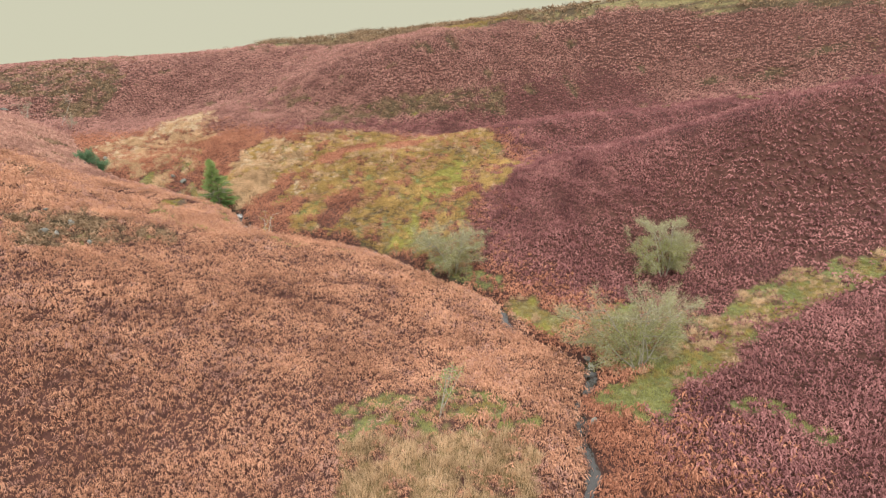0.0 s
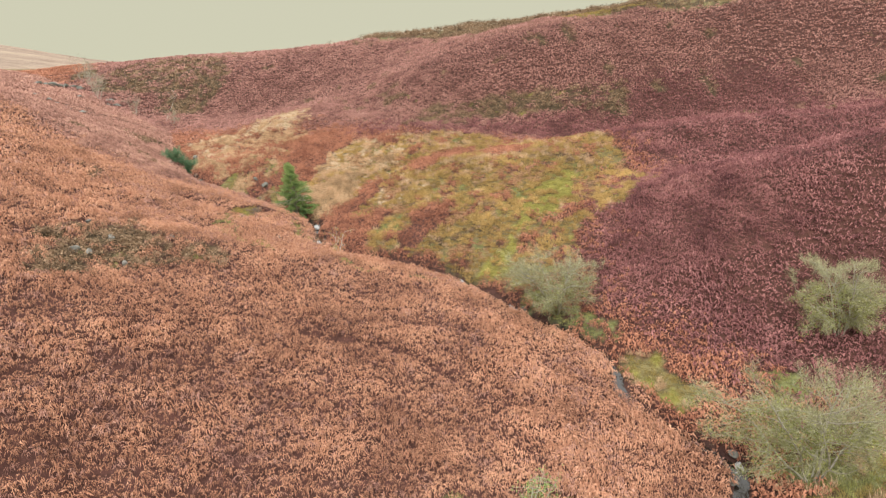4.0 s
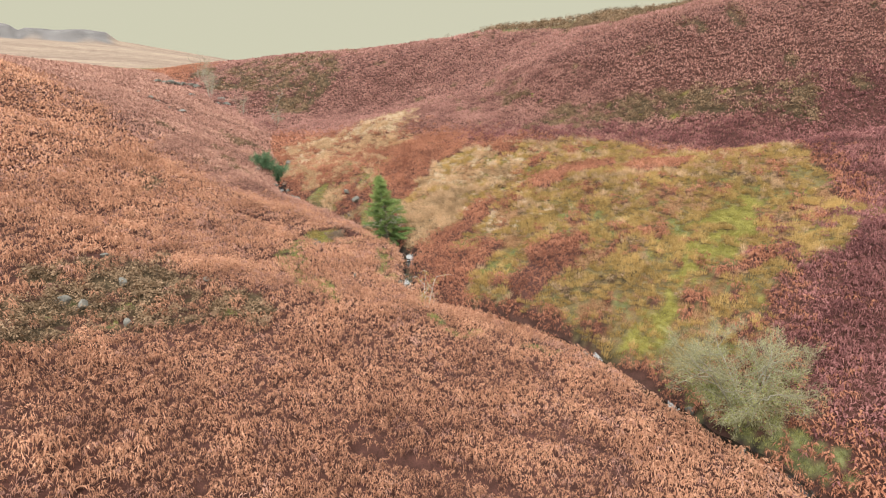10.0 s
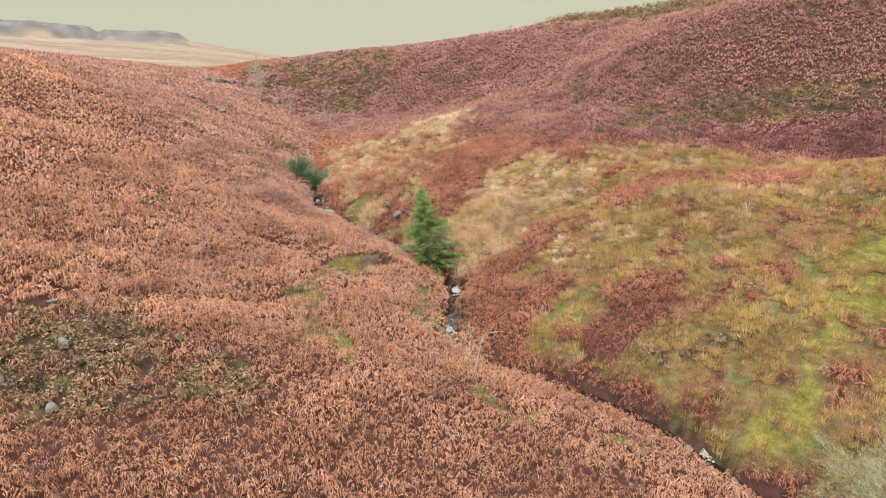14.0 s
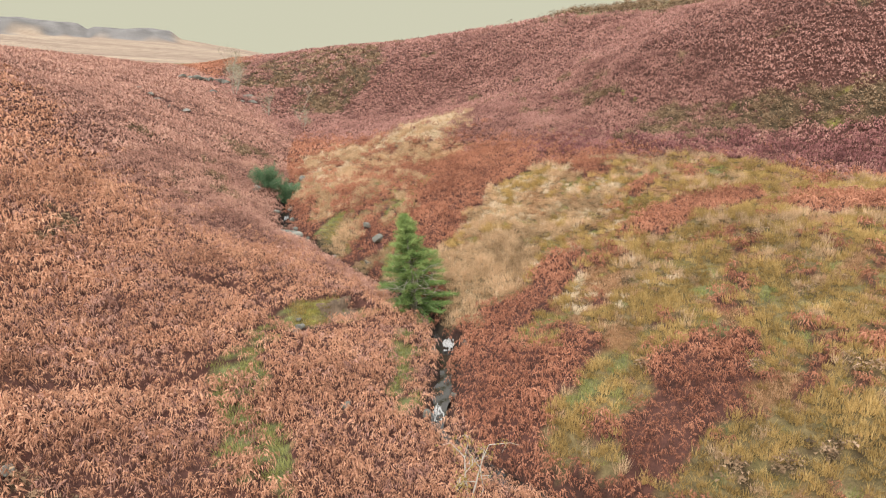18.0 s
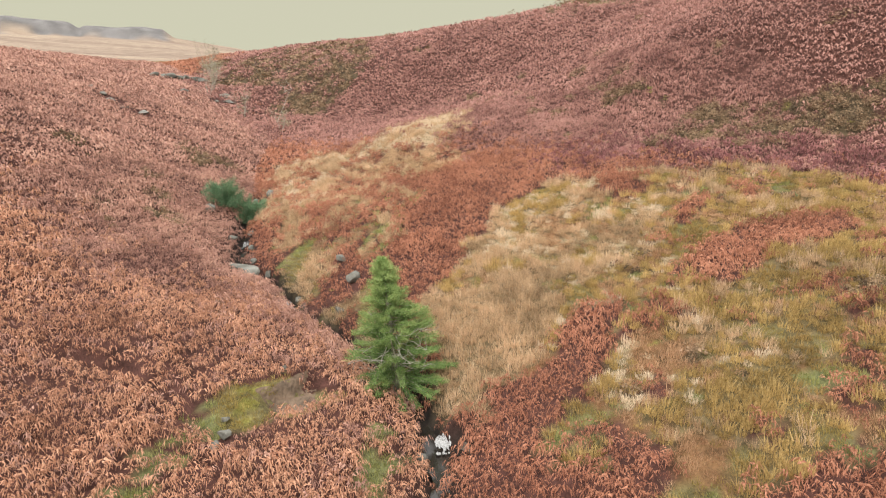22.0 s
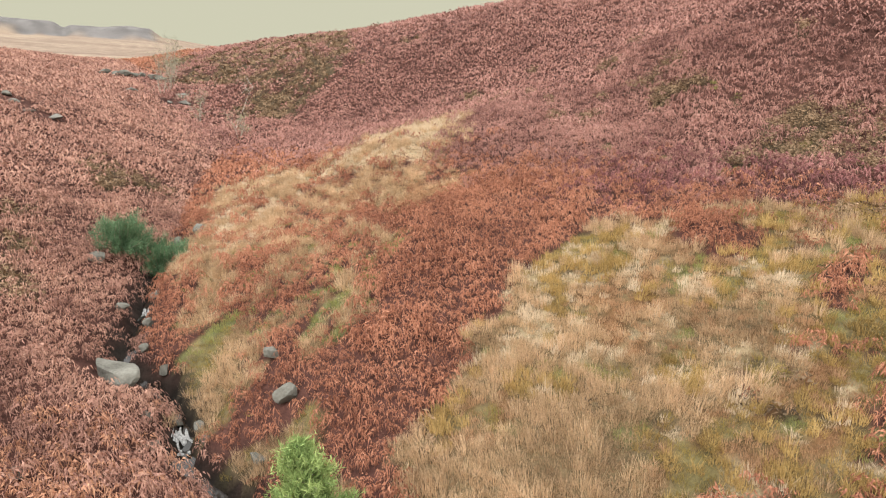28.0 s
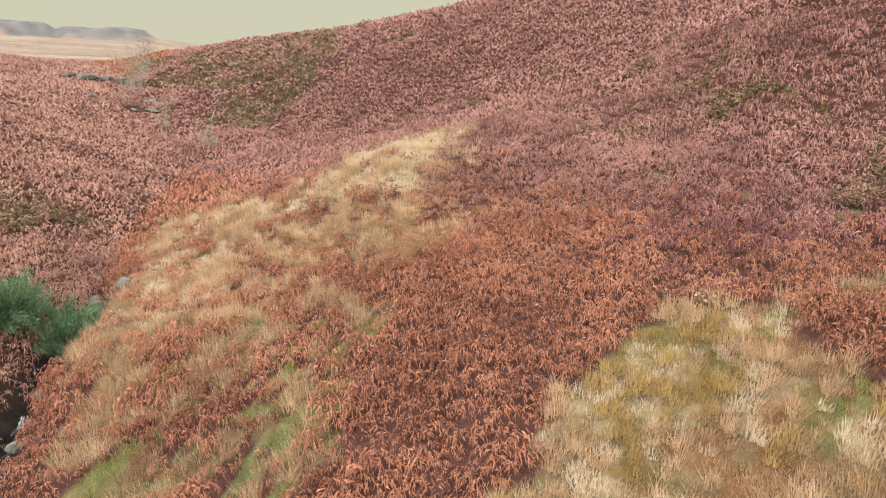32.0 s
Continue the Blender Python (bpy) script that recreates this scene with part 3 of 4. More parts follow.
SOIL = np.array([(0.080, 0.036, 0.028), (0.15, 0.115, 0.056), (0.30, 0.24, 0.145), (0.18, 0.133, 0.073), (0.17, 0.095, 0.045), (0.07, 0.05, 0.028), (0.15, 0.155, 0.065),
                 (0.19, 0.17, 0.045), (0.16, 0.115, 0.052), (0.030, 0.024, 0.019), (0.15, 0.125, 0.055)])
tone_map = SOIL[cover(X, Y)].reshape(ny, nx, 3)
wet = np.exp(-((to_line(X, Y, BROOK) / 0.66) ** 4))[..., None]
wet = wet * (0.45 + 0.55 * smooth(31, 34, Y)[..., None])
for qx, qy, qr in POOLS:
    wet = np.maximum(wet, np.exp(-((np.hypot(X - qx, Y - qy) / (1.15 * qr)) ** 4))[..., None])
tone_map = tone_map * (1 - wet) + np.array((0.020, 0.016, 0.013)) * wet
r = np.hypot(X, Y - 20)
bands = rough(X, Y, 60, 31) * 0.5 + rough(X * 0.35, Y, 18, 32) * 0.5
moor_tone = np.array((0.21, 0.145, 0.10)) * (1 - bands[..., None]) + np.array((0.40, 0.325, 0.23)) * bands[..., None]
stony = (smooth(0.745, 0.78, r / 1000) * (0.5 + 0.5 * rough(X, Y, 20, 33)) * (np.arctan2(X, Y - 20) < radians(-24.6)))[..., None]
moor_tone = moor_tone * (1 - stony) + np.array((0.15, 0.145, 0.16)) * stony
f = smooth(150, 230, r)[..., None]
tone_map = tone_map * (1 - f) + moor_tone * f
colour = ground_mesh.color_attributes.new("cover", "FLOAT_COLOR", "POINT")
colour.data.foreach_set("color", np.concatenate([tone_map, np.ones((ny, nx, 1))], -1).astype(np.float32).ravel())
ground = tagged(new("ground", ground_mesh), "moorland valley ground with peaty soil under dead bracken and grass", "ground", kind="structure")

# the far moor with its crags, as a fan of fine strips beyond the valley
fa, fr = np.radians(np.arange(-62, 8, 0.18)), np.concatenate([np.linspace(236, 720, 60), np.linspace(728, 832, 40)])
FA, FR = np.meshgrid(fa, fr)
FX, FY = FR * np.sin(FA), 20 + FR * np.cos(FA)
deg = np.degrees(FA)
level_top = 11 + 820 * np.tan(np.radians(np.interp(deg, [-62, -40, -30, -24.6, -20, -16, -8, 5], [4.9, 5.0, 5.0, 4.85, 4.35, 3.75, 3.0, 3.0])))
crag_top = 11 + 820 * np.tan(np.radians(np.interp(deg, BEARING, SKYLINE))) - level_top
top = level_top
t = np.clip((FR - 190) / 630, 0, 1)
FZ = 19 + (top - 19) * (0.65 * t + 0.35 * t**3) + 5 * (rough(FX, FY, 110, 5) - 0.5) * t * (1 - t) * 4 + 1.2 * (rough(FX, FY * 3, 30, 8) - 0.5)
scarp = np.maximum(crag_top, 0) * (0.9 + 0.2 * rough(FX, FY * 0 + 3, 34, 6))
notch = 3.5 * np.exp(-(((deg + 31.3) / 0.35) ** 2)) + 1.5 * (rough(FX, FY * 0, 9, 9) - 0.5) * (deg < -25.2)
FZ = FZ + scarp * smooth(776, 812, FR + 16 * (rough(FX, FY, 18, 7) - 0.5)) - notch * smooth(770, 810, FR) - 0.6
fi = np.arange(FA.size).reshape(FA.shape)
fq = np.stack([fi[:-1, :-1], fi[:-1, 1:], fi[1:, 1:], fi[1:, :-1]], -1).reshape(-1, 4)
moor_mesh = raw_mesh("far_moor", np.stack([FX, FY, FZ], -1).reshape(-1, 3), fq, gm)
band = np.clip(0.5 * rough(FX * 0.12, FY, 5, 31) + 0.35 * rough(FX * 0.2, FY, 22, 32) + 0.3 * rough(FX * 0.25, FY, 2.2, 34) - 0.12, 0, 1)[..., None]
mt = np.array((0.17, 0.115, 0.09)) * (1 - band) + np.array((0.37, 0.295, 0.215)) * band
near = (1 - smooth(250, 330, FR))[..., None]
mt = mt * (1 - 0.6 * near) + np.array((0.36, 0.285, 0.20)) * 0.6 * near
face = (smooth(766, 796, FR + 40 * (rough(FX, FY, 16, 35) - 0.5)) * (1 - smooth(-25.6, -24.6, deg)))[..., None]
mt = mt * (1 - face) + np.array((0.165, 0.155, 0.15)) * (0.7 + 0.5 * rough(FX, FY, 8, 36)[..., None]) * face
moor_mesh.color_attributes.new("cover", "FLOAT_COLOR", "POINT").data.foreach_set("color", np.concatenate([mt, np.ones((*FA.shape, 1))], -1).astype(np.float32).ravel())
tagged(new("far_moor", moor_mesh), "distant bleached moorland rising to grey gritstone crags", "moor", kind="structure")

# ---------------------------------------------------------------- the stream
line = np.array(BROOK, float)
cuts = np.concatenate([[0], np.cumsum(np.hypot(*np.diff(line, axis=0).T))])
s = np.arange(0, cuts[-1], 0.25)
sx, sy = np.interp(s, cuts, line[:, 0]), np.interp(s, cuts, line[:, 1])
k = np.ones(7) / 7
sx, sy = (np.convolve(np.pad(v, 3, mode="edge"), k, "valid") for v in (sx, sy))
level = np.maximum.accumulate(land(sx, sy) + 0.17)
level = np.convolve(np.pad(level, 4, mode="edge"), np.ones(9) / 9, "valid")
tx, ty = np.gradient(sx), np.gradient(sy)
n = np.hypot(tx, ty)
px, py = -ty / n, tx / n
wide = 0.30 + sum(0.42 * np.exp(-((sx - qx) ** 2 + (sy - qy) ** 2) / qr**2) for qx, qy, qr in POOLS) + 0.12 * np.sin(s * 1.3) + 0.08 * np.sin(s * 3.1)
rows = [np.stack([sx + px * wide * o, sy + py * wide * o, level + 0.02 * np.sin(s * 5 + o * 3)], -1) for o in (-1, -0.5, 0, 0.5, 1)]
wv = np.stack(rows, 1).reshape(-1, 3)
wi = np.arange(len(wv)).reshape(len(s), 5)
wq = np.stack([wi[:-1, :-1], wi[1:, :-1], wi[1:, 1:], wi[:-1, 1:]], -1).reshape(-1, 4)
stream_mesh = raw_mesh("stream", wv, wq, wm)
stream_mesh.polygons.foreach_set("use_smooth", np.ones(len(wq), bool))
tagged(new("stream", stream_mesh), "narrow dark peaty stream running between bracken banks", "stream", kind="structure")


# ---------------------------------------------------------------- plants in their thousands
rng = np.random.default_rng(7)


def scatter(x0, x1, y0, y1, per_m2):
    n = int((x1 - x0) * (y1 - y0) * per_m2)
    return rng.uniform(x0, x1, n), rng.uniform(y0, y1, n)


def in_sight(x, y):
    """The part of the valley that the flight looks over."""
    left = np.interp(y, [-14, 0, 10, 25, 40, 55, 70, 85, 100, 120, 160], [-14, -15, -20, -23, -34, -44, -54, -69, -79, -94, -104])
    right = np.interp(y, [-14, -5, 5, 15, 30, 40, 50, 95, 100, 105, 110, 120, 130, 160], [40, 50, 60, 66, 68, 90, 130, 130, 115, 86, 62, 36, 20, 0])
    return (x > left) & (x < right) & (y > -13)


CLEAR = [(-11.6, 49.7, 1.1), (-5.55, 47.9, 0.5), (-6.6, 50.0, 0.3), (-14.4, 18.6, 0.5), (-13.8, 18.7, 0.5), (-11.9, 18.4, 0.4), (-13.2, 21.0, 0.45), (-14.9, 23.2, 0.4),
         (-6.9, 35.0, 0.4), (-4.0, 30.0, 0.3), (-5.6, 38.05, 0.75), (-6.3, 37.4, 0.5), (-5.1, 38.8, 0.5), (-30.0, 76.4, 1.2), (-31.8, 102.4, 1.2), (-36.3, 80, 0.9), (-34, 77.6, 0.9), (-32.6, 77.2, 0.8), (-31.3, 76.3, 0.7), (-37, 102, 1.0), (-34, 107.5, 1.2), (-32.6, 101, 0.9), (-46.9, 115.8, 2.0), (-44.4, 116.4, 2.0), (-42.4, 117.2, 2.0)]


def open_ground(x, y):
    return ~np.any([np.hypot(x - qx, y - qy) < qr for qx, qy, qr in CLEAR], axis=0)


def by_pool(x, y):
    return np.any([np.hypot(x - qx, y - qy) < qr * 0.72 for qx, qy, qr in POOLS], axis=0)


def near_knoll(x, y):
    """The knoll that the flight passes over lowest."""
    return (x > -17) & (x < 9) & (y > 42) & (y < 66)


def away(x, y):
    """Distance from the middle of the lower valley."""
    return to_line(x, y, [(-5.5, -6), (-3, 55)])


def spread_out(x0, x1, y0, y1, step):
    """Places about a step apart, none on top of another."""
    u, v = np.meshgrid(np.arange(x0, x1, step), np.arange(y0, y1, step * 0.87))
    u[1::2] += step / 2
    return (u + rng.uniform(-0.38, 0.38, u.shape) * step).ravel(), (v + rng.uniform(-0.38, 0.38, v.shape) * step).ravel()


def ferns_at(x, y, fronds, pairs, radius, tall, leaf):
    """Dead ferns: a clump of arching fronds that droop outwards, each a row of paired leaflets. Returns vertices, triangles and tint."""
    n = len(x)
    z = land(x, y)
    size = (0.70 + 0.60 * rough(x, y, 1.1, 51)) * rng.uniform(0.75, 1.25, n)
    shape = (n, fronds)
    golden = np.arange(fronds) * 2.399
    phi = golden[None, :] + rng.uniform(0, 2 * np.pi, n)[:, None] + rng.normal(0, 0.35, shape)
    # the whole slope lies over a little to one side, changing from place to place
    comb = -1.2 + 3.0 * (rough(x, y, 5.0, 58) - 0.5)
    ux, uy = np.cos(phi) + 0.30 * np.cos(comb)[:, None], np.sin(phi) + 0.30 * np.sin(comb)[:, None]
    norm = np.hypot(ux, uy) + 1e-6
    reach_out = radius * size[:, None] * rng.uniform(0.55, 1.45, shape)
    top = tall * size[:, None] * rng.uniform(0.55, 1.15, shape)
    broken = rng.uniform(0, 1, shape) < 0.16
    top = np.where(broken, top * 0.45, top)
    ux, uy = ux / norm, uy / norm
    bend = rng.normal(0, 0.30, shape)
    cuts_ = np.linspace(0.20, 1.0, pairs + 1)
    def at(v):
        """A point along the frond: up from the root, over, and down."""
        out = reach_out * (0.10 + 1.15 * v)
        sway = reach_out * bend * v * v
        return np.stack([x[:, None] + ux * out - uy * sway, y[:, None] + uy * out + ux * sway, z[:, None] + top * (0.45 + 1.75 * v - 1.75 * v * v)], -1)
    out_v, roll = [], rng.normal(0, 0.55, shape)
    side = np.stack([-uy, ux, np.zeros(shape)], -1)
    for k in range(pairs):
        a, b_ = at(cuts_[k]), at(cuts_[k + 1])
        wide_ = leaf * size[:, None] * (1.0 - 0.70 * (cuts_[k] - 0.2) / 0.8) * rng.uniform(0.75, 1.25, shape)
        for hand_ in (-1, 1):
            sag = wide_[..., None] * (np.stack([np.zeros(shape), np.zeros(shape), hand_ * roll - 0.95], -1) + rng.normal(0, 0.28, (*shape, 3)))
            out_v.append(np.stack([a, a + 0.52 * (b_ - a), a + 0.95 * (b_ - a) + hand_ * side * 0.75 * wide_[..., None] + sag], -2))
    if not pairs:
        # far off: one slender bent blade a frond
        edge = side * (leaf * rng.uniform(0.6, 1.4, shape))[..., None]
        edge[..., 2] += leaf * roll
        a, b_, c_ = at(0.10), at(0.50), at(1.0)
        out_v += [np.stack([a, b_ - edge, b_ + edge], -2), np.stack([b_ - edge, b_ + edge, c_], -2)]
    V = np.stack(out_v, 2).reshape(-1, 3)
    clump = np.clip(0.5 + 1.4 * (rough(x, y, 1.3, 52) - 0.5) + 0.7 * (rough(x, y, 4.6, 53) - 0.5), 0, 1)
    base_tint = 0.55 * clump + 0.45 * rng.beta(0.8, 0.8, n)
    # the broken fronds, which sit lower, also get a darker tint
    frond_tint = base_tint[:, None] * 0.66 + rng.uniform(0, 1, shape) * 0.34 - 0.22 * broken
    if not pairs:
        frond_tint = 0.48 + 0.72 * (frond_tint - 0.48)
    tint = np.repeat(np.clip(frond_tint[..., None] + rng.normal(0, 0.10, (n, fronds, len(out_v))), 0, 1).ravel(), 3)
    return V, np.arange(len(V)).reshape(-1, 3), tint


def blades(x, y, count, tall, wide, spread, flop=0.5):
    """Tussocks of bent grass blades that spread like a fountain, one tapering strip each."""
    n = len(x)
    if n == 0:
        return np.zeros((0, 3)), np.zeros((0, 3), int), np.zeros(0)
    z = land(x, y)
    phi, u = rng.uniform(0, 2 * np.pi, (n, count)), rng.uniform(0, 1, (n, count)) ** 0.5
    off = u * spread
    tuft = np.clip(0.55 * rng.beta(0.6, 0.6, n) + 0.45 * np.clip(2.2 * rough(x, y, 0.7, 56) - 0.6, 0, 1), 0, 1)
    h = tall * (0.40 + 0.95 * tuft)[:, None] * rng.uniform(0.6, 1.2, (n, count))
    lean = (0.05 + flop * rng.uniform(0, 1, (n, count)) ** 1.5) * h
    base = np.stack([x[:, None] + np.cos(phi) * off, y[:, None] + np.sin(phi) * off, np.repeat(z[:, None] - 0.03, count, 1)], -1)
    wind = -1.8 + 2.6 * (rough(x, y, 2.4, 57)[:, None] - 0.5)
    turn = rng.normal(0, 0.4, (n, count))
    way = np.stack([np.cos(phi + turn) + 0.8 * np.cos(wind), np.sin(phi + turn) + 0.8 * np.sin(wind), 0 * phi], -1)
    way /= np.linalg.norm(way, axis=-1, keepdims=True) + 1e-6
    side = np.stack([-way[..., 1], way[..., 0], 0 * phi], -1) * wide * 0.5
    upz = np.zeros_like(way)
    upz[..., 2] = 1
    mid = base + way * (lean * 0.25)[..., None] + upz * (h * 0.3)[..., None]
    tip = base + way * (lean * 1.35)[..., None] + upz * (h * rng.uniform(0.75, 1.1, (n, count)))[..., None]
    V = np.stack([mid - side, mid + side, tip], -2).reshape(-1, 3)
    patch = np.clip(0.5 + 1.3 * (rough(x, y, 0.8, 54) - 0.5) + 0.9 * (rough(x, y, 3.5, 55) - 0.5), 0, 1)
    tint = np.repeat(0.62 * tuft + 0.38 * patch, V.shape[0] // n) * 0.74 + np.repeat(rng.uniform(0, 1, n * count), 3) * 0.26
    return V, np.arange(len(V)).reshape(-1, 3), tint


def sprigs(x, y, count, radius, tall, leaf):
    """Low domed shrubs made of small leafy sprigs."""
    n = len(x)
    z = land(x, y)
    size = rng.uniform(0.6, 1.3, (n, 1)) * np.where((x > 2) & (y > 45), 1.45, 1.0)[:, None]
    u, phi = rng.uniform(0, 1, (n, count)) ** 0.5, rng.uniform(0, 2 * np.pi, (n, count))
    c = np.stack([x[:, None] + np.cos(phi) * u * radius * size, y[:, None] + np.sin(phi) * u * radius * size,
                  z[:, None] + tall * size * np.sqrt(np.clip(1.05 - u**2, 0, 1)) * rng.uniform(0.55, 1.1, (n, count))], -1)
    d = rng.normal(0, 1, (n, count, 3, 3)) * leaf
    d[..., 2] *= 0.8
    V = (c[:, :, None] + d).reshape(-1, 3)
    tint = np.repeat(rng.beta(0.7, 0.7, n), count * 3) * 0.7 + np.repeat(rng.uniform(0, 1, n * count), 3) * 0.3
    return V, np.arange(len(V)).reshape(-1, 3), tint


def stuff(name, pieces, material, label, category):
    vs, fs, ts, base = [], [], [], 0
    for v, f_, t_ in pieces:
        vs.append(v), fs.append(f_ + base), ts.append(t_)
        base += len(v)
    if base:
        tagged(new(name, raw_mesh(name, np.concatenate(vs), np.concatenate(fs), material, np.concatenate(ts))), label, category, kind="stuff")


def split_sides(x, y):
    """0: slopes this side of the stream, 1: banks and knolls across it, 2: the dark flank, 3: the hillside above, 4: the upper slope this side."""
    d = x - glide(STREAM_Y, STREAM_X, y)
    loose = np.random.default_rng(17)
    x, y = x + loose.normal(0, 1.5, np.shape(x)), y + loose.normal(0, 1.5, np.shape(y))
    mixed = loose.uniform(0, 1, np.shape(x))
    hill = (x > np.interp(y, [-15, 0, 8, 20, 28, 34, 48, 56, 64, 84, 120], [40, 26, 24, 16, 20, 30, 28, 8, 1, -22, -46]) + 3 * (rough(x, y, 5, 41) - 0.5))
    low = y + 6 * (rough(x, y, 5, 43) - 0.5)
    plum = inside(x + 3 * (rough(x, y, 2.2, 79) - 0.5), y + 3 * (rough(x, y, 2.2, 80) - 0.5), PLUM_BAND)
    return np.where(plum, 2, np.where(hill & (low > 47), 3, np.where((low <= 2) & (d > 4), np.where(x > 20 - 9 * mixed, 2, 1), np.where((low > 2) & (hill | ((d > 3 + 9 * mixed) & (low < 14))), 2, np.where(d > 0, 1, np.where((low + 0.25 * x > 41 + 4 * (rough(x, y, 2.5, 44) - 0.5)) & (d > -15 - np.clip(low - 52, 0, 60) + 6 * (rough(x, y, 4, 48) - 0.5)), 4, np.where(rough(x, y, 2.4, 74) + 0.9 * (rough(x, y, 0.5, 75) - 0.5) > 0.82, 4, 0)))))))


ferns = {0: [], 1: [], 2: [], 3: [], 4: []}
for x0, x1, y0, y1, step, lo, hi, fronds, pairs, radius, tall, leaf in (
        (-17, 9, 42, 66, 0.30, -1, 0, 8, 3, 0.20, 0.44, 0.090), (-22, 22, -14, 72, 0.31, 0, 11, 7, 3, 0.205, 0.44, 0.096),
        (8, 36, -14, 32, 0.40, 9, 30, 5, 2, 0.23, 0.34, 0.11), (-36, 34, -14, 84, 0.35, 11, 20, 7, 2, 0.23, 0.47, 0.112), (-60, 84, -14, 110, 0.35, 20, 44, 5, 0, 0.24, 0.46, 0.050), (-100, 130, -10, 160, 0.56, 44, 240, 5, 0, 0.35, 0.52, 0.075)):
    x, y = spread_out(x0, x1, y0, y1, step)
    a = away(x, y)
    a = np.where((x > 0) & (y > 18) & (y < 55), 0.55 * a, np.where((x > 8) & (y >= 55) & (y < 76), 0.8 * a, a))
    a = np.where(near_knoll(x, y), -0.5, a)
    keep = (a >= lo) & (a < hi) & in_sight(x, y) & (cover(x, y) == BRACKEN) & (to_line(x, y, BROOK) > np.where(rough(x, y, 1.3, 61) > 0.50, 0.42, 0.12)) & ~by_pool(x, y) & open_ground(x, y) & (np.min([to_line(x, y, q) for q in SHEEP_TRACKS], axis=0) > 0.24)
    x, y = x[keep], y[keep]
    side = split_sides(x, y)
    for q in (0, 1, 2, 3, 4):
        ferns[q].append(ferns_at(x[side == q], y[side == q], fronds, pairs, radius, tall, leaf))
stuff("bracken", ferns[0], MAT["fern_pale"], "dense orange-brown dead bracken covering the gentler slope", "bracken")
stuff("bracken", ferns[1], MAT["fern_red"], "rust-red dead bracken on the knolls by the stream", "bracken")
stuff("bracken", ferns[2], MAT["fern_dark"], "dark brown dead bracken on the lower flank, its purple partly painted haze", "bracken")
stuff("bracken", ferns[3], MAT["fern_hill"], "brown-red dead bracken covering the long hillside", "bracken")
stuff("bracken", ferns[4], MAT["fern_plum_hazed"], "plum-brown dead bracken on the slope above the stream, paled for haze", "bracken")

x, y = spread_out(-30, 50, -14, 80, 0.28)
keep = in_sight(x, y)
x, y = x[keep], y[keep]
c = cover(x, y)
xn, yn = spread_out(-17, 9, 42, 66, 0.25)
keep = near_knoll(xn, yn)
xn, yn = xn[keep], yn[keep]
cn = cover(xn, yn)
for kind, name, mat, count, tall, wide_, spread, label in (
        (GRASS, "meadow_grass", "grass", 44, 0.40, 0.029, 0.18, "shaggy olive and straw meadow grass in tussocks"), (PALE, "bleached_grass", "pale", 32, 0.32, 0.030, 0.17, "bleached cream tussock grass on the knoll"),
        (TAN, "tall_grass", "tan", 40, 0.48, 0.024, 0.17, "tall tan grass leaning along the stream bank"), (RUST, "rust_grass", "rust", 34, 0.26, 0.024, 0.18, "short rust-coloured grass on the knoll"),
        (GREEN, "green_grass", "green", 34, 0.24, 0.024, 0.18, "short bright green grass beside the stream"), (YELLOW, "moss_grass", "yellow", 34, 0.18, 0.024, 0.18, "yellow-green mossy grass strip in the meadow"),
        (STRAW, "straw_grass", "tan", 38, 0.5, 0.024, 0.17, "tall straw-coloured grass in a clearing of the bracken"), (TURF, "grazed_grass", "turf", 34, 0.2, 0.024, 0.18, "grazed yellow-green grass along an old track")):
    k = (c == kind) & ~near_knoll(x, y) & open_ground(x, y)
    k2 = (cn == kind) & open_ground(xn, yn)
    stuff(name, [blades(x[k], y[k], count, tall, wide_, spread), blades(xn[k2], yn[k2], int(count * 1.5), tall, wide_ * 0.65, spread)], MAT[mat], label, "grass")

pieces = []
for x0, x1, y0, y1, dens, lo, hi, count, radius, tall, leaf in ((-36, 34, -12, 84, 14, 0, 30, 44, 0.26, 0.38, 0.040), (-60, 64, -12, 110, 4.0, 30, 60, 32, 0.40, 0.62, 0.070), (-90, 130, 20, 150, 1.8, 60, 200, 15, 0.60, 0.55, 0.13)):
    x, y = scatter(x0, x1, y0, y1, dens)
    a = away(x, y)
    keep = (a >= lo) & (a < hi) & in_sight(x, y) & (cover(x, y) == HEATH)
    pieces.append(sprigs(x[keep], y[keep], count, radius, tall, leaf))
stuff("heather", pieces, MAT["heath"], "low dark olive-brown heather in clumps among the bracken", "heather")


# ---------------------------------------------------------------- trees and shrubs
def tubes(runs, sides=6):
    """Tapered tubes along lists of points: (points, first radius, last radius)."""
    vs, fs, base = [], [], 0
    ring = np.linspace(0, 2 * np.pi, sides, endpoint=False)
    for pts, r0, r1 in runs:
        pts = np.asarray(pts, float)
        m = len(pts)
        way = np.gradient(pts, axis=0)
        way /= np.linalg.norm(way, axis=1, keepdims=True) + 1e-9
        ref = np.where(np.abs(way[:, 2:3]) > 0.9, np.array([[1.0, 0, 0]]), np.array([[0, 0, 1.0]]))
        u = np.cross(way, ref)
        u /= np.linalg.norm(u, axis=1, keepdims=True) + 1e-9
        v = np.cross(way, u)
        rad = np.linspace(r0, r1, m)[:, None, None]
        vs.append((pts[:, None] + rad * (np.cos(ring)[None, :, None] * u[:, None] + np.sin(ring)[None, :, None] * v[:, None])).reshape(-1, 3))
        i = np.arange(m * sides).reshape(m, sides) + base
        j = np.roll(i, -1, axis=1)
        fs.append(np.stack([i[:-1], j[:-1], j[1:], i[1:]], -1).reshape(-1, 4))
        base += m * sides
    return np.concatenate(vs), np.concatenate(fs)


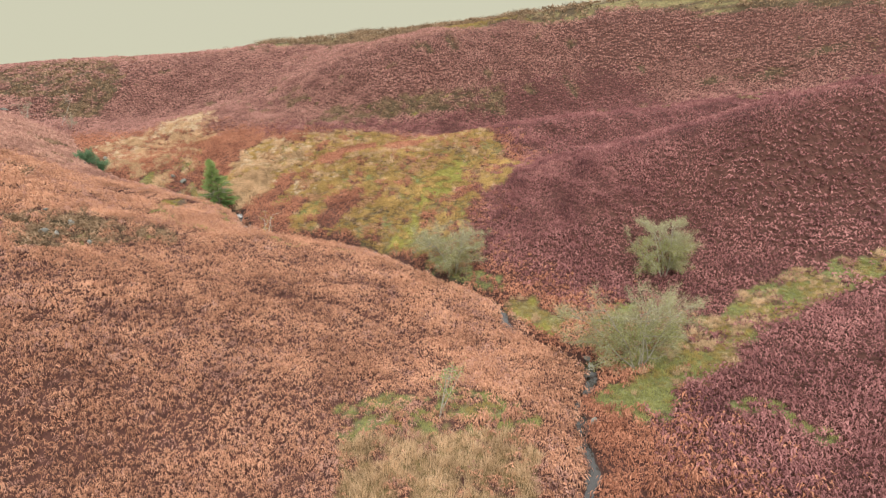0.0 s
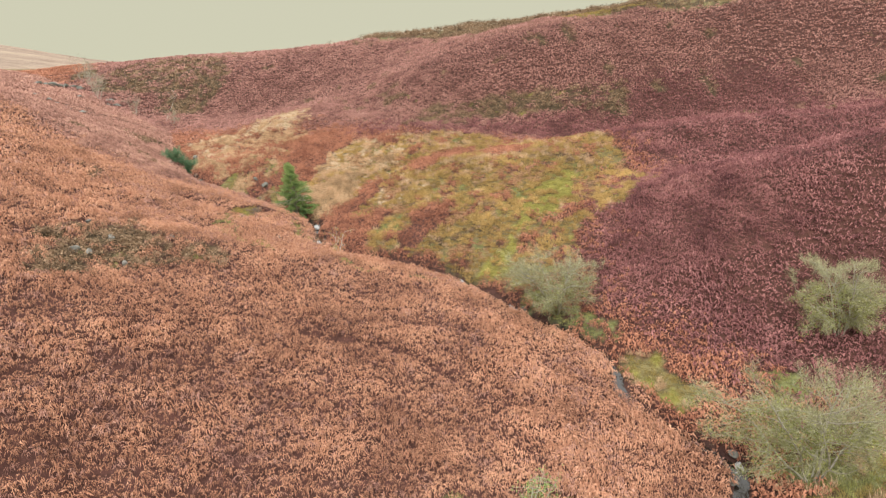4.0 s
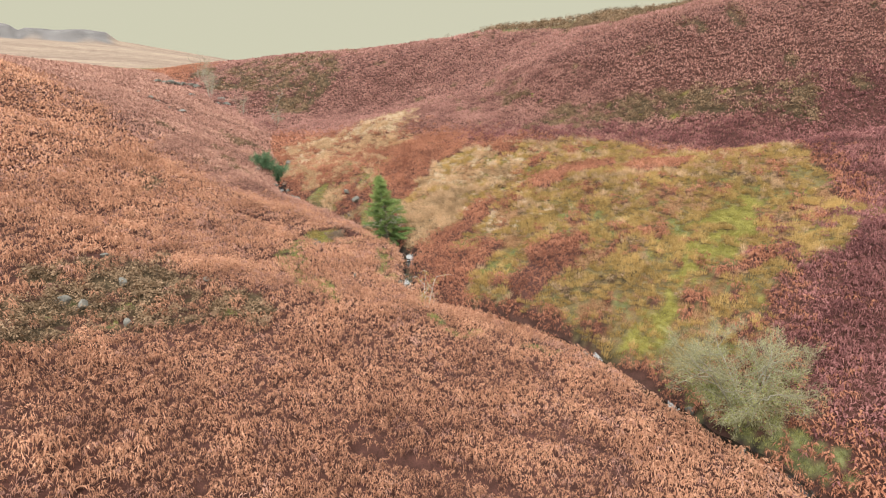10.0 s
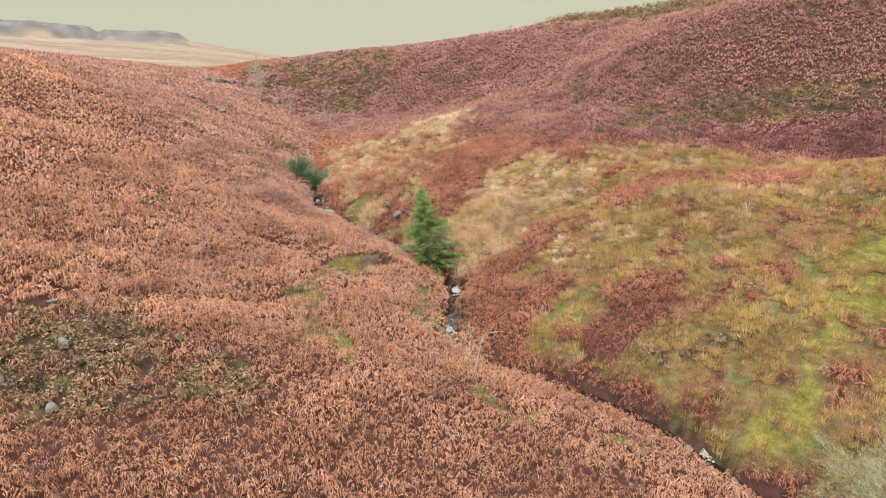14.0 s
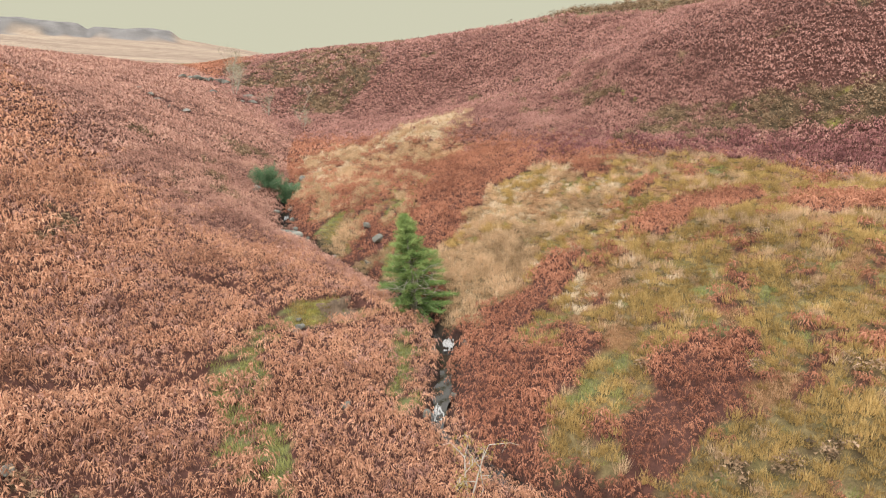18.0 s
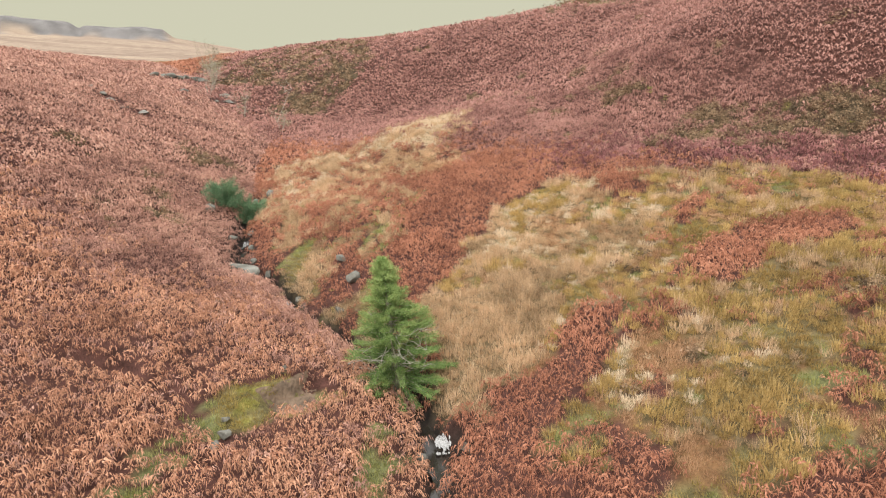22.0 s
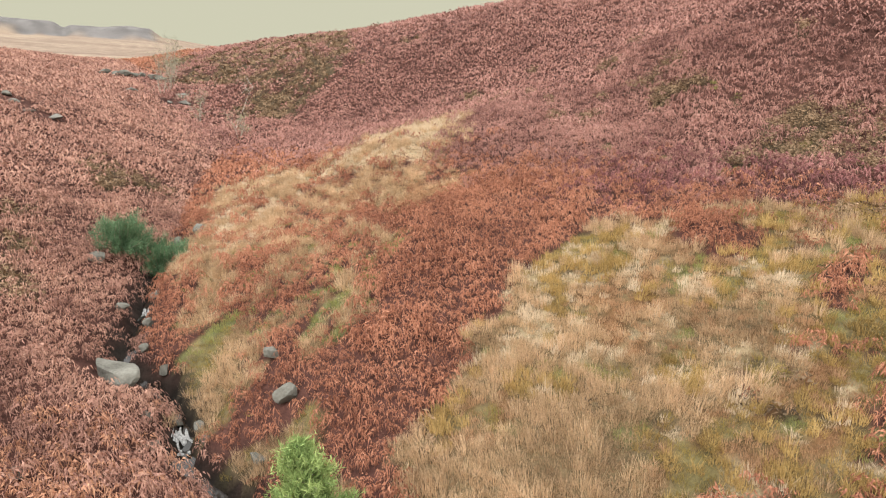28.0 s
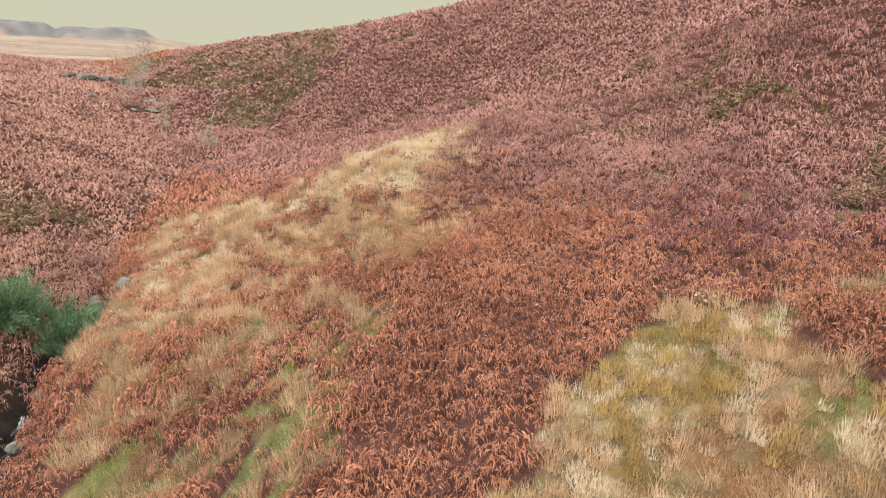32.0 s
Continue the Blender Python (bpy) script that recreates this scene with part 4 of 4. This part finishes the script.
def wander(g, start, way, length, steps, bendy, rise=0.0):
    """A crooked branch line."""
    p, d, out = np.array(start, float), np.array(way, float) / np.linalg.norm(way), []
    for _ in range(steps + 1):
        out.append(p.copy())
        d = d + g.normal(0, bendy, 3) + (0, 0, rise)
        d /= np.linalg.norm(d)
        p = p + d * length / steps
    return np.array(out)


def slivers(g, at, way, length, wide, tint=None):
    """Thin leaf or twig triangles at points, along given ways."""
    n = len(at)
    way = way / (np.linalg.norm(way, axis=1, keepdims=True) + 1e-9)
    side = np.cross(way, g.normal(0, 1, (n, 3)))
    side /= np.linalg.norm(side, axis=1, keepdims=True) + 1e-9
    ln = length * g.uniform(0.5, 1.3, (n, 1))
    T = np.stack([at - side * wide / 2, at + side * wide / 2, at + way * ln], 1)
    t = g.uniform(0, 1, n) if tint is None else tint
    return T.reshape(-1, 3), np.arange(3 * n).reshape(-1, 3), np.repeat(t, 3)


def stand(name, x, y, label, category, group=""):
    root = new(name)
    root.location = (x, y, float(land(x, y)))
    root.empty_display_size = 0.3
    return tagged(root, label, category, group)


def tube_part(name, runs, material, parent, label="", sides=6):
    v, f_ = tubes(runs, sides)
    me = raw_mesh(name, v, f_, material)
    me.polygons.foreach_set("use_smooth", np.ones(len(f_), bool))
    return child(name, me, parent, label)


def hawthorn(x, y, tall, spread, seed, twigs=1.0, leafy=0.12, splay=1.0):
    g = np.random.default_rng(seed)
    root = stand("hawthorn", x, y, "leafless grey-green hawthorn bush with lichen-covered twigs by the stream", "tree", "hawthorns by the stream")
    tips, ways = [], []
    for n in range(6):
        a = n * 2.4 + g.uniform(-0.4, 0.4)
        out = splay * (0.35 + 0.55 * g.random())
        stem = wander(g, (0.12 * np.cos(a), 0.12 * np.sin(a), -0.15), (out * np.cos(a), out * np.sin(a), 1), tall * 0.78, 8, 0.13, -0.02)
        held = tube_part("trunk" if n == 0 else "stem", [(stem, 0.085 if n == 0 else 0.06, 0.018)], MAT["bark"], root)
        runs = []
        for k in range(13):
            at = stem[int(g.integers(2, 9))]
            b = a + g.normal(0, 1.2)
            br = wander(g, at, (np.cos(b), np.sin(b), g.uniform(-0.1, 0.8)), spread * g.uniform(0.25, 0.5), 6, 0.2, -0.015)
            runs.append((br, 0.022, 0.006))
            for p, q in zip(br[1:-1], br[2:]):
                tips.append(p), ways.append(q - p)
            for _ in range(4):
                tw = wander(g, br[int(g.integers(2, 7))], g.normal(0, 1, 3) + (0, 0, 0.3), spread * 0.16, 4, 0.25)
                runs.append((tw, 0.009, 0.003))
                for p, q in zip(tw[:-1], tw[1:]):
                    tips.append(p), ways.append(q - p)
        tube_part("branchwork", runs, MAT["bark"], held, sides=4)
    tips, ways = np.array(tips), np.array(ways)
    # fill an uneven rounded outline with fine twigs
    pick = g.integers(0, len(tips), int(17000 * twigs))
    at = tips[pick] + g.normal(0, 0.10, (len(pick), 3)) * spread / 4
    out = at - (0, 0, tall * 0.35)
    way = out / (np.linalg.norm(out, axis=1, keepdims=True) + 1e-9) + g.normal(0, 0.55, (len(pick), 3)) + (0, 0, 0.15)
    child("twig_crown", raw_mesh("twig_crown", *slivers(g, at, way, 0.34, 0.0125)[:2], MAT["twig"], slivers(g, at, way, 0.34, 0.0125)[2]), root, "fine pale lichen-grey twigs")
    low = tips[(tips[:, 2] < tall * 0.55)]
    pick = g.integers(0, len(low), int(5200 * leafy * 4))
    at = low[pick] + g.normal(0, 0.16, (len(pick), 3))
    v, f_, t_ = slivers(g, at, g.normal(0, 1, (len(pick), 3)), 0.09, 0.06)
    child("foliage", raw_mesh("foliage", v, f_, MAT["olive"], t_), root, "sparse olive-green leaves low in the crown")
    return root


def conifer(x, y, tall, seed):
    g = np.random.default_rng(seed)
    root = stand("conifer_tree", x, y, "small green conifer with bare grey lower branches beside the stream", "tree")
    line = wander(g, (0, 0, -0.2), (-0.02, 0.02, 1), tall + 0.1, 12, 0.025)
    bole = tube_part("trunk", [(line, 0.13, 0.015)], MAT["bark"], root, sides=8)
    tube_part("stem", [(wander(g, (0.15, -0.1, 0.2), (0.12, -0.25, 1), tall * 0.62, 8, 0.07), 0.06, 0.012)], MAT["bark"], root, "bare grey second stem")
    live, at, way, tin = [], [], [], []
    for n in range(190):
        u = (n + 0.5) / 190
        h = tall * (0.10 + 0.90 * u)
        a = n * 2.399 + g.normal(0, 0.2)
        reach = (1.85 * (1 - u) ** 0.78 * min(1.0, 0.7 + 2.2 * u) + 0.10) * g.uniform(0.55, 1.2) * (1.0 + 0.22 * np.cos(a + 0.6) * (1 - u))
        p0 = np.array([np.interp(h, line[:, 2], line[:, q]) for q in (0, 1)] + [h])
        br = wander(g, p0, (np.cos(a), np.sin(a), 0.35 - 0.5 * (1 - u)), reach, 6, 0.10, 0.03)
        live.append((br, 0.022 * (1 - u) + 0.006, 0.004))
        m = int(70 + 330 * reach)
        t = g.uniform(0.25, 1.0, m)
        i = np.clip((t * 6).astype(int), 0, 5)
        c = br[i] + (br[i + 1] - br[i]) * (t * 6 - i)[:, None] + g.normal(0, 0.07, (m, 3)) * (1, 1, 0.7)
        at.append(c), way.append((br[i + 1] - br[i]) * 3 + g.normal(0, 0.35, (m, 3)) + (0, 0, 0.30))
        # tint is darker near the trunk and low down, lighter towards tips and top
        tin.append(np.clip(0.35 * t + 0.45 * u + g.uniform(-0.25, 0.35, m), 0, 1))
    tube_part("branchwork", live, MAT["bark"], bole, sides=4)
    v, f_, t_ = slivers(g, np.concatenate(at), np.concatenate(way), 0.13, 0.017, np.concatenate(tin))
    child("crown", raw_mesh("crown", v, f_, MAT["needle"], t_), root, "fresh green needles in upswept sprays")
    for n in range(14):
        a = g.uniform(-2.9, -0.1) if n < 11 else g.uniform(0, 3)
        h = tall * g.uniform(0.08, 0.55)
        br = wander(g, (0.05 * np.cos(a), 0.05 * np.sin(a), h), (np.cos(a), np.sin(a), g.uniform(-0.25, 0.3)), 1.75 * (1 - h / tall) + 0.4, 8, 0.16)
        runs = [(br, 0.022, 0.006)]
        for _ in range(6):
            runs.append((wander(g, br[int(g.integers(3, 9))], g.normal(0, 1, 3), 0.5, 4, 0.25), 0.008, 0.003))
        tube_part("dead_branch", runs, MAT["dead"], root, "bare silver-grey dead branch", sides=4)
    return root


def evergreen_bush(x, y, tall, wide_, seed):
    g = np.random.default_rng(seed)
    root = stand("evergreen_bush", x, y, "low dark green evergreen bush on the stream bank", "bush", "evergreen bushes on the bank")
    runs, at, way, tin = [], [], [], []
    for n in range(60):
        a, e = n * 2.399, g.uniform(0.2, 1.4)
        br = wander(g, (0, 0, -0.05), (np.cos(a) * np.cos(e), np.sin(a) * np.cos(e), np.sin(e) * 1.1), (wide_ * 0.5 * np.cos(e) + tall * np.sin(e)) * g.uniform(0.75, 1.1), 6, 0.12, 0.03)
        runs.append((br, 0.03, 0.006))
        t = g.uniform(0.2, 1.0, 560)
        i = np.clip((t * 6).astype(int), 0, 5)
        at.append(br[i] + (br[i + 1] - br[i]) * (t * 6 - i)[:, None] + g.normal(0, 0.10, (560, 3)))
        way.append((br[i + 1] - br[i]) * 3 + g.normal(0, 0.4, (560, 3)) + (0, 0, 0.25))
        # tint grows lighter from the root of each branch to its tip
        tin.append(np.clip(0.6 * t + g.uniform(-0.25, 0.4, 560), 0, 1))
    tube_part("branchwork", runs, MAT["bark"], root, sides=4)
    at = np.concatenate(at)
    at[:, 2] = np.maximum(at[:, 2], 0.05)
    v, f_, t_ = slivers(g, at, np.concatenate(way), 0.11, 0.019, np.concatenate(tin))
    child("crown", raw_mesh("crown", v, f_, MAT["gorse"], t_), root, "dark blue-green needled sprays")
    return root


def sapling(name, x, y, tall, seed, label, leaf, leaves, stems, bark, lean=(0, 0), twigs=5):
    """A thin half-bare tree with a few stems, branches and sparse leaves."""
    g = np.random.default_rng(seed)
    root = stand(name, x, y, label, "tree")
    tips, runs = [], []
    for n in range(stems):
        a = g.uniform(0, 6.28)
        line = wander(g, (0.06 * np.cos(a), 0.06 * np.sin(a), -0.1), (lean[0] + 0.25 * np.cos(a), lean[1] + 0.25 * np.sin(a), 1), tall * g.uniform(0.75, 1.0), 8, 0.07)
        tube_part("trunk" if n == 0 else "stem", [(line, 0.030, 0.008)], bark, root)
        for _ in range(twigs):
            br = wander(g, line[int(g.integers(3, 9))], g.normal(0, 0.7, 3) + (0, 0, 0.5), tall * 0.3, 5, 0.09)
            runs.append((br, 0.014, 0.004))
            tips += list(br[2:])
            for _ in range(3):
                tw = wander(g, br[int(g.integers(2, 6))], g.normal(0, 1, 3), tall * 0.14, 3, 0.1)
                runs.append((tw, 0.007, 0.003))
                tips += list(tw)
    tube_part("branchwork", runs, bark, root, sides=4)
    if leaves:
        tips = np.array(tips)
        at = tips[g.integers(0, len(tips), leaves)] + g.normal(0, 0.09, (leaves, 3))
        v, f_, t_ = slivers(g, at, g.normal(0, 1, (leaves, 3)), 0.11, 0.05)
        child("foliage", raw_mesh("foliage", v, f_, leaf, t_), root)
    return root


MAT["olive"] = two_tone("olive_leaves", (0.09, 0.11, 0.022), (0.34, 0.34, 0.10), 2.0, tint="tint")
MAT["dead"] = two_tone("dead_wood", (0.22, 0.20, 0.16), (0.46, 0.43, 0.35), 6.0, bump=0.3)
MAT["birch"] = two_tone("birch_bark", (0.30, 0.28, 0.24), (0.72, 0.70, 0.64), 8.0, bump=0.2)
MAT["fresh"] = two_tone("fresh_leaves", (0.11, 0.20, 0.05), (0.33, 0.44, 0.16), 3.0, tint="tint")

hawthorn(13.7, 18.5, 4.5, 4.4, 21)
hawthorn(18.7, 2.0, 6.0, 5.8, 22, 1.3, 0.30)
hawthorn(28.7, 11.2, 5.4, 4.0, 23, 1.1, 0.3, 0.5)
conifer(-2.7, 40.3, 5.0, 31)
evergreen_bush(-15.9, 58.9, 1.5, 2.6, 41)
evergreen_bush(-14.7, 59.9, 1.5, 2.4, 42)
sapling("half_dead_tree", 4.9, 0.9, 3.0, 51, "crooked half-dead little tree with a tuft of green leaves", MAT["fresh"], 420, 3, MAT["dead"], (0.1, 0.2))
sapling("birch_sapling", 0.2, 26.4, 2.0, 52, "pale-stemmed birch sapling with few yellowing leaves in bracken", MAT["turf"], 260, 2, MAT["birch"], (0.05, 0.1))
sapling("bare_birch", -22.2, 91.1, 5.0, 53, "slender dead birch standing bare at the foot of the hill", MAT["turf"], 0, 1, MAT["birch"], (0, 0), 3)
for n, (x, y, tall) in enumerate(((-38.6, 115, 4.5), (-34.8, 104, 4.2), (-27.6, 96.4, 3.0), (-43, 125, 5.0), (-20.6, 88, 2.4), (-36.8, 110, 4.4), (-40.6, 120, 4.6))):
    sapling("bare_shrub", x, y, tall, 60 + n, "bare grey shrub far up the gully", MAT["twig"], 500, 4, MAT["dead"], (0, 0), 8)


# ---------------------------------------------------------------- rocks
def rock(x, y, wide_, deep, tall, turn, seed, label, sink=0.25, name="boulder", group="", stone="rock"):
    g = np.random.default_rng(seed)
    bm = bmesh.new()
    bmesh.ops.create_icosphere(bm, subdivisions=3, radius=0.5)
    cuts_ = [(Vector(g.normal(0, 1, 3)).normalized(), g.uniform(0.20, 0.36)) for _ in range(11)]
    for v in bm.verts:
        for n_, d_ in cuts_:
            over = v.co.dot(n_) - d_
            if over > 0:
                v.co -= n_ * over * 0.9
        v.co *= 1 + 0.10 * noise.noise(v.co * 3.1 + Vector((seed, 0, 0)))
        v.co.x, v.co.y, v.co.z = v.co.x * wide_ * 1.15, v.co.y * deep * 1.15, v.co.z * tall * 1.3
    me = bpy.data.meshes.new(name)
    bm.to_mesh(me)
    bm.free()
    me.materials.append(MAT[stone])
    ob = new(name, me)
    ob.matrix_world = pose(x, y, float(land(x, y)) + tall * (0.5 - sink), 0, 0, turn)
    return tagged(ob, label, "rock", group)


rock(-11.6, 50.0, 2.3, 1.4, 0.8, -20, 1, "large flat-topped grey gritstone boulder beside the stream", 0.12)
rock(-5.55, 48.1, 0.75, 0.5, 0.6, 30, 2, "pale angular boulder among red bracken", 0.0)
rock(-6.6, 50.1, 0.5, 0.4, 0.45, 10, 3, "small grey rock half hidden in bracken", 0.0)
for n, (x, y, w) in enumerate(((-6.9, 35.2, 0.45), (-4.0, 30.1, 0.4), (-6.3, 38.9, 0.4), (-6.9, 34.5, 0.5), (-7.2, 36.0, 0.3), (-10.3, 43.6, 0.4))):
    rock(x, y, w, w * 0.75, w * 0.7, 40 * n, 10 + n, "grey stone lying at the edge of a green path", 0.1, "stone", "stones by the green path")
for n, (x, y, w) in enumerate(((-14.4, 18.8, 0.6), (-13.8, 18.9, 0.55), (-11.9, 18.6, 0.45), (-13.2, 21.2, 0.5), (-14.9, 23.4, 0.45), (-10.2, 23.0, 0.35))):
    rock(x, y, w, w * 0.7, w * 0.75, 55 * n, 20 + n, "pale lichen-grey stone showing through the heather", 0.0, "stone", "stones in the heather", "pale_rock")
for n, (x, y, w) in enumerate(((-9.5, 49.3, 0.6), (-8.4, 48.5, 0.5), (-9.6, 47.9, 0.45), (-8.9, 46.8, 0.5), (-8.0, 47.9, 0.4), (-13.8, 54.5, 0.6), (-12.5, 54.0, 0.5), (-13.3, 56.2, 0.55), (-16.0, 57.0, 0.8),
                               (-1.5, 37.0, 0.5), (-0.1, 36.9, 0.45), (-1.4, 31.2, 0.4), (-0.5, 33.2, 0.4), (-6.0, 46.6, 0.5), (17.2, 5.2, 0.6), (16.0, 3.4, 0.5), (13.0, -1.4, 0.5), (10.8, -3.2, 0.5), (8.2, 24.0, 0.5), (9.3, 22.6, 0.45), (11.9, 19.8, 0.5), (13.2, 17.4, 0.45), (15.0, 13.2, 0.4), (-14.2, 62.9, 0.8), (-15.0, 62.4, 0.7), (-10.9, 51.6, 0.5), (-11.8, 52.2, 0.45))):
    rock(x, y, w, w * 0.8, w * 0.7, 70 * n, 40 + n, "wet dark stone in the bed of the stream", 0.1, "stream_stone", "stones in the stream")
for n, (x, y, w) in enumerate(((-30.0, 77.1, 1.3), (-31.2, 76.1, 0.8), (-32.8, 77, 0.9), (-34.2, 78.2, 1.2), (-36.3, 80.3, 1.0), (-34, 107.6, 1.9), (-31.8, 103, 1.3), (-37.2, 102, 1.6), (-32.7, 101.2, 1.0), (-8.8, 65.8, 0.7))):
    rock(x, y, w * 1.1, w * 0.6, w * 0.36, 35 * n, 80 + n, "weathered grey rock breaking through the bracken slope", 0.1, "outcrop_rock", "rocks on the slopes", "pale_rock")
for n in range(7):
    rock(-48.2 + n * 1.05, 116.9 + 0.35 * n + 0.5 * (n % 2), 1.7 - 0.5 * (n % 3 == 1), 0.8, 0.8, 12 + 6 * n, 90 + n, "dark gritstone ledge at the head of the valley", 0.1, "rock_ledge", "ledges at the valley head")


# ---------------------------------------------------------------- white water and the bare bank
def level_at(x, y):
    return float(level[np.argmin(np.hypot(sx - x, sy - y))])


def cascade(x, y, wide_, long_, drop, turn, seed, label):
    """A little fall: a lumpy sheet of water over a lip, with strands and foam at its foot."""
    g = np.random.default_rng(seed)
    root = new("waterfall")
    root.matrix_world = pose(x, y, level_at(x, y) + 0.03, 0, 0, turn)
    tagged(root, label, "waterfall", "white water of the stream")
    root.empty_display_size = 0.3
    for n in range(9):
        c, w = g.uniform(-0.45, 0.45) * wide_, wide_ * g.uniform(0.03, 0.08)
        a0, a1 = g.uniform(0, 0.25), g.uniform(0.6, 1.0)
        v = np.linspace(a0, a1, 10)
        zz = drop * (1 - v) ** 1.6 + 0.02 + 0.03 * np.sin(v * 17 + n)
        yy = long_ * (0.25 - 0.5 * v)
        sway = c * (0.5 + 0.6 * v) + 0.03 * np.sin(v * 9 + n * 2)
        edge = w * np.sin(np.pi * (0.12 + 0.76 * (v - a0) / (a1 - a0)))
        V = np.concatenate([np.stack([sway + edge * o, yy, zz + (0.025 if o == 0 else 0)], -1) for o in (-1, 0, 1)])
        q = np.concatenate([np.stack([np.arange(9) + k_, np.arange(1, 10) + k_, np.arange(11, 20) + k_, np.arange(10, 19) + k_], -1) for k_ in (0, 10)])
        child("water_strand", raw_mesh("water_strand", V, q, MAT["foam"]), root)
    for n in range(6):
        bm = bmesh.new()
        bmesh.ops.create_icosphere(bm, subdivisions=2, radius=1)
        w = wide_ * g.uniform(0.04, 0.10)
        off = Vector((g.uniform(-0.35, 0.35) * wide_, -long_ * g.uniform(0.15, 0.42), 0.0))
        for p in bm.verts:
            p.co *= 1 + 0.35 * noise.noise(p.co * 2.2 + Vector((seed, n, 0)))
            p.co = Vector((p.co.x * w, p.co.y * w * 1.2, max(p.co.z, -0.5) * 0.03)) + off
        part("foam", bm, MAT["foam"], root)


cascade(-0.9, 37.95, 0.8, 1.0, 0.34, 5, 1, "small white waterfall dropping into a dark round pool")
cascade(-8.9, 48.2, 0.85, 1.3, 0.45, 25, 2, "white water tumbling between stones")
cascade(-13.4, 55.6, 0.45, 0.8, 0.3, 10, 3, "little white fall below the evergreen bushes")
cascade(16.9, 4.4, 0.6, 0.9, 0.3, -30, 4, "white water beside the hawthorn")
cascade(8.7, 23.7, 0.5, 0.8, 0.25, 40, 5, "small fall at the foot of the meadow")
cascade(11.2, 20.2, 0.4, 0.8, 0.2, 40, 6, "broken white water under the hawthorn")
cascade(-1.0, 31.6, 0.4, 1.2, 0.25, 5, 7, "narrow white run of water between ferns")

a = np.linspace(-1, 1, 25)
bank_rows = []
for out in (-0.10, 0.0, 0.08, 0.16, 0.26, 0.42, 0.62, 0.82):
    edge = out * (1 - 0.55 * a * a) - 0.30 * a * a + 0.03 * np.sin(a * 11 + out * 4)
    bx, by = -6.05 + 0.60 * 1.15 * a + 0.80 * edge, 38.4 + 0.80 * 1.15 * a - 0.60 * edge
    over = 0.06 if 0 <= out < 0.1 else 0.035
    bank_rows.append(np.stack([bx, by, land(bx, by) + over * (1 - a**4) - 0.02], -1))
V = np.stack(bank_rows, 0).reshape(-1, 3)
i = np.arange(len(V)).reshape(8, 25)
q = np.stack([i[:-1, :-1], i[1:, :-1], i[1:, 1:], i[:-1, 1:]], -1).reshape(-1, 4)
tagged(new("peat_bank", raw_mesh("peat_bank", V, q, MAT["soil"])), "eroded dark peat bank under an overhanging bracken lip", "bank", kind="structure")
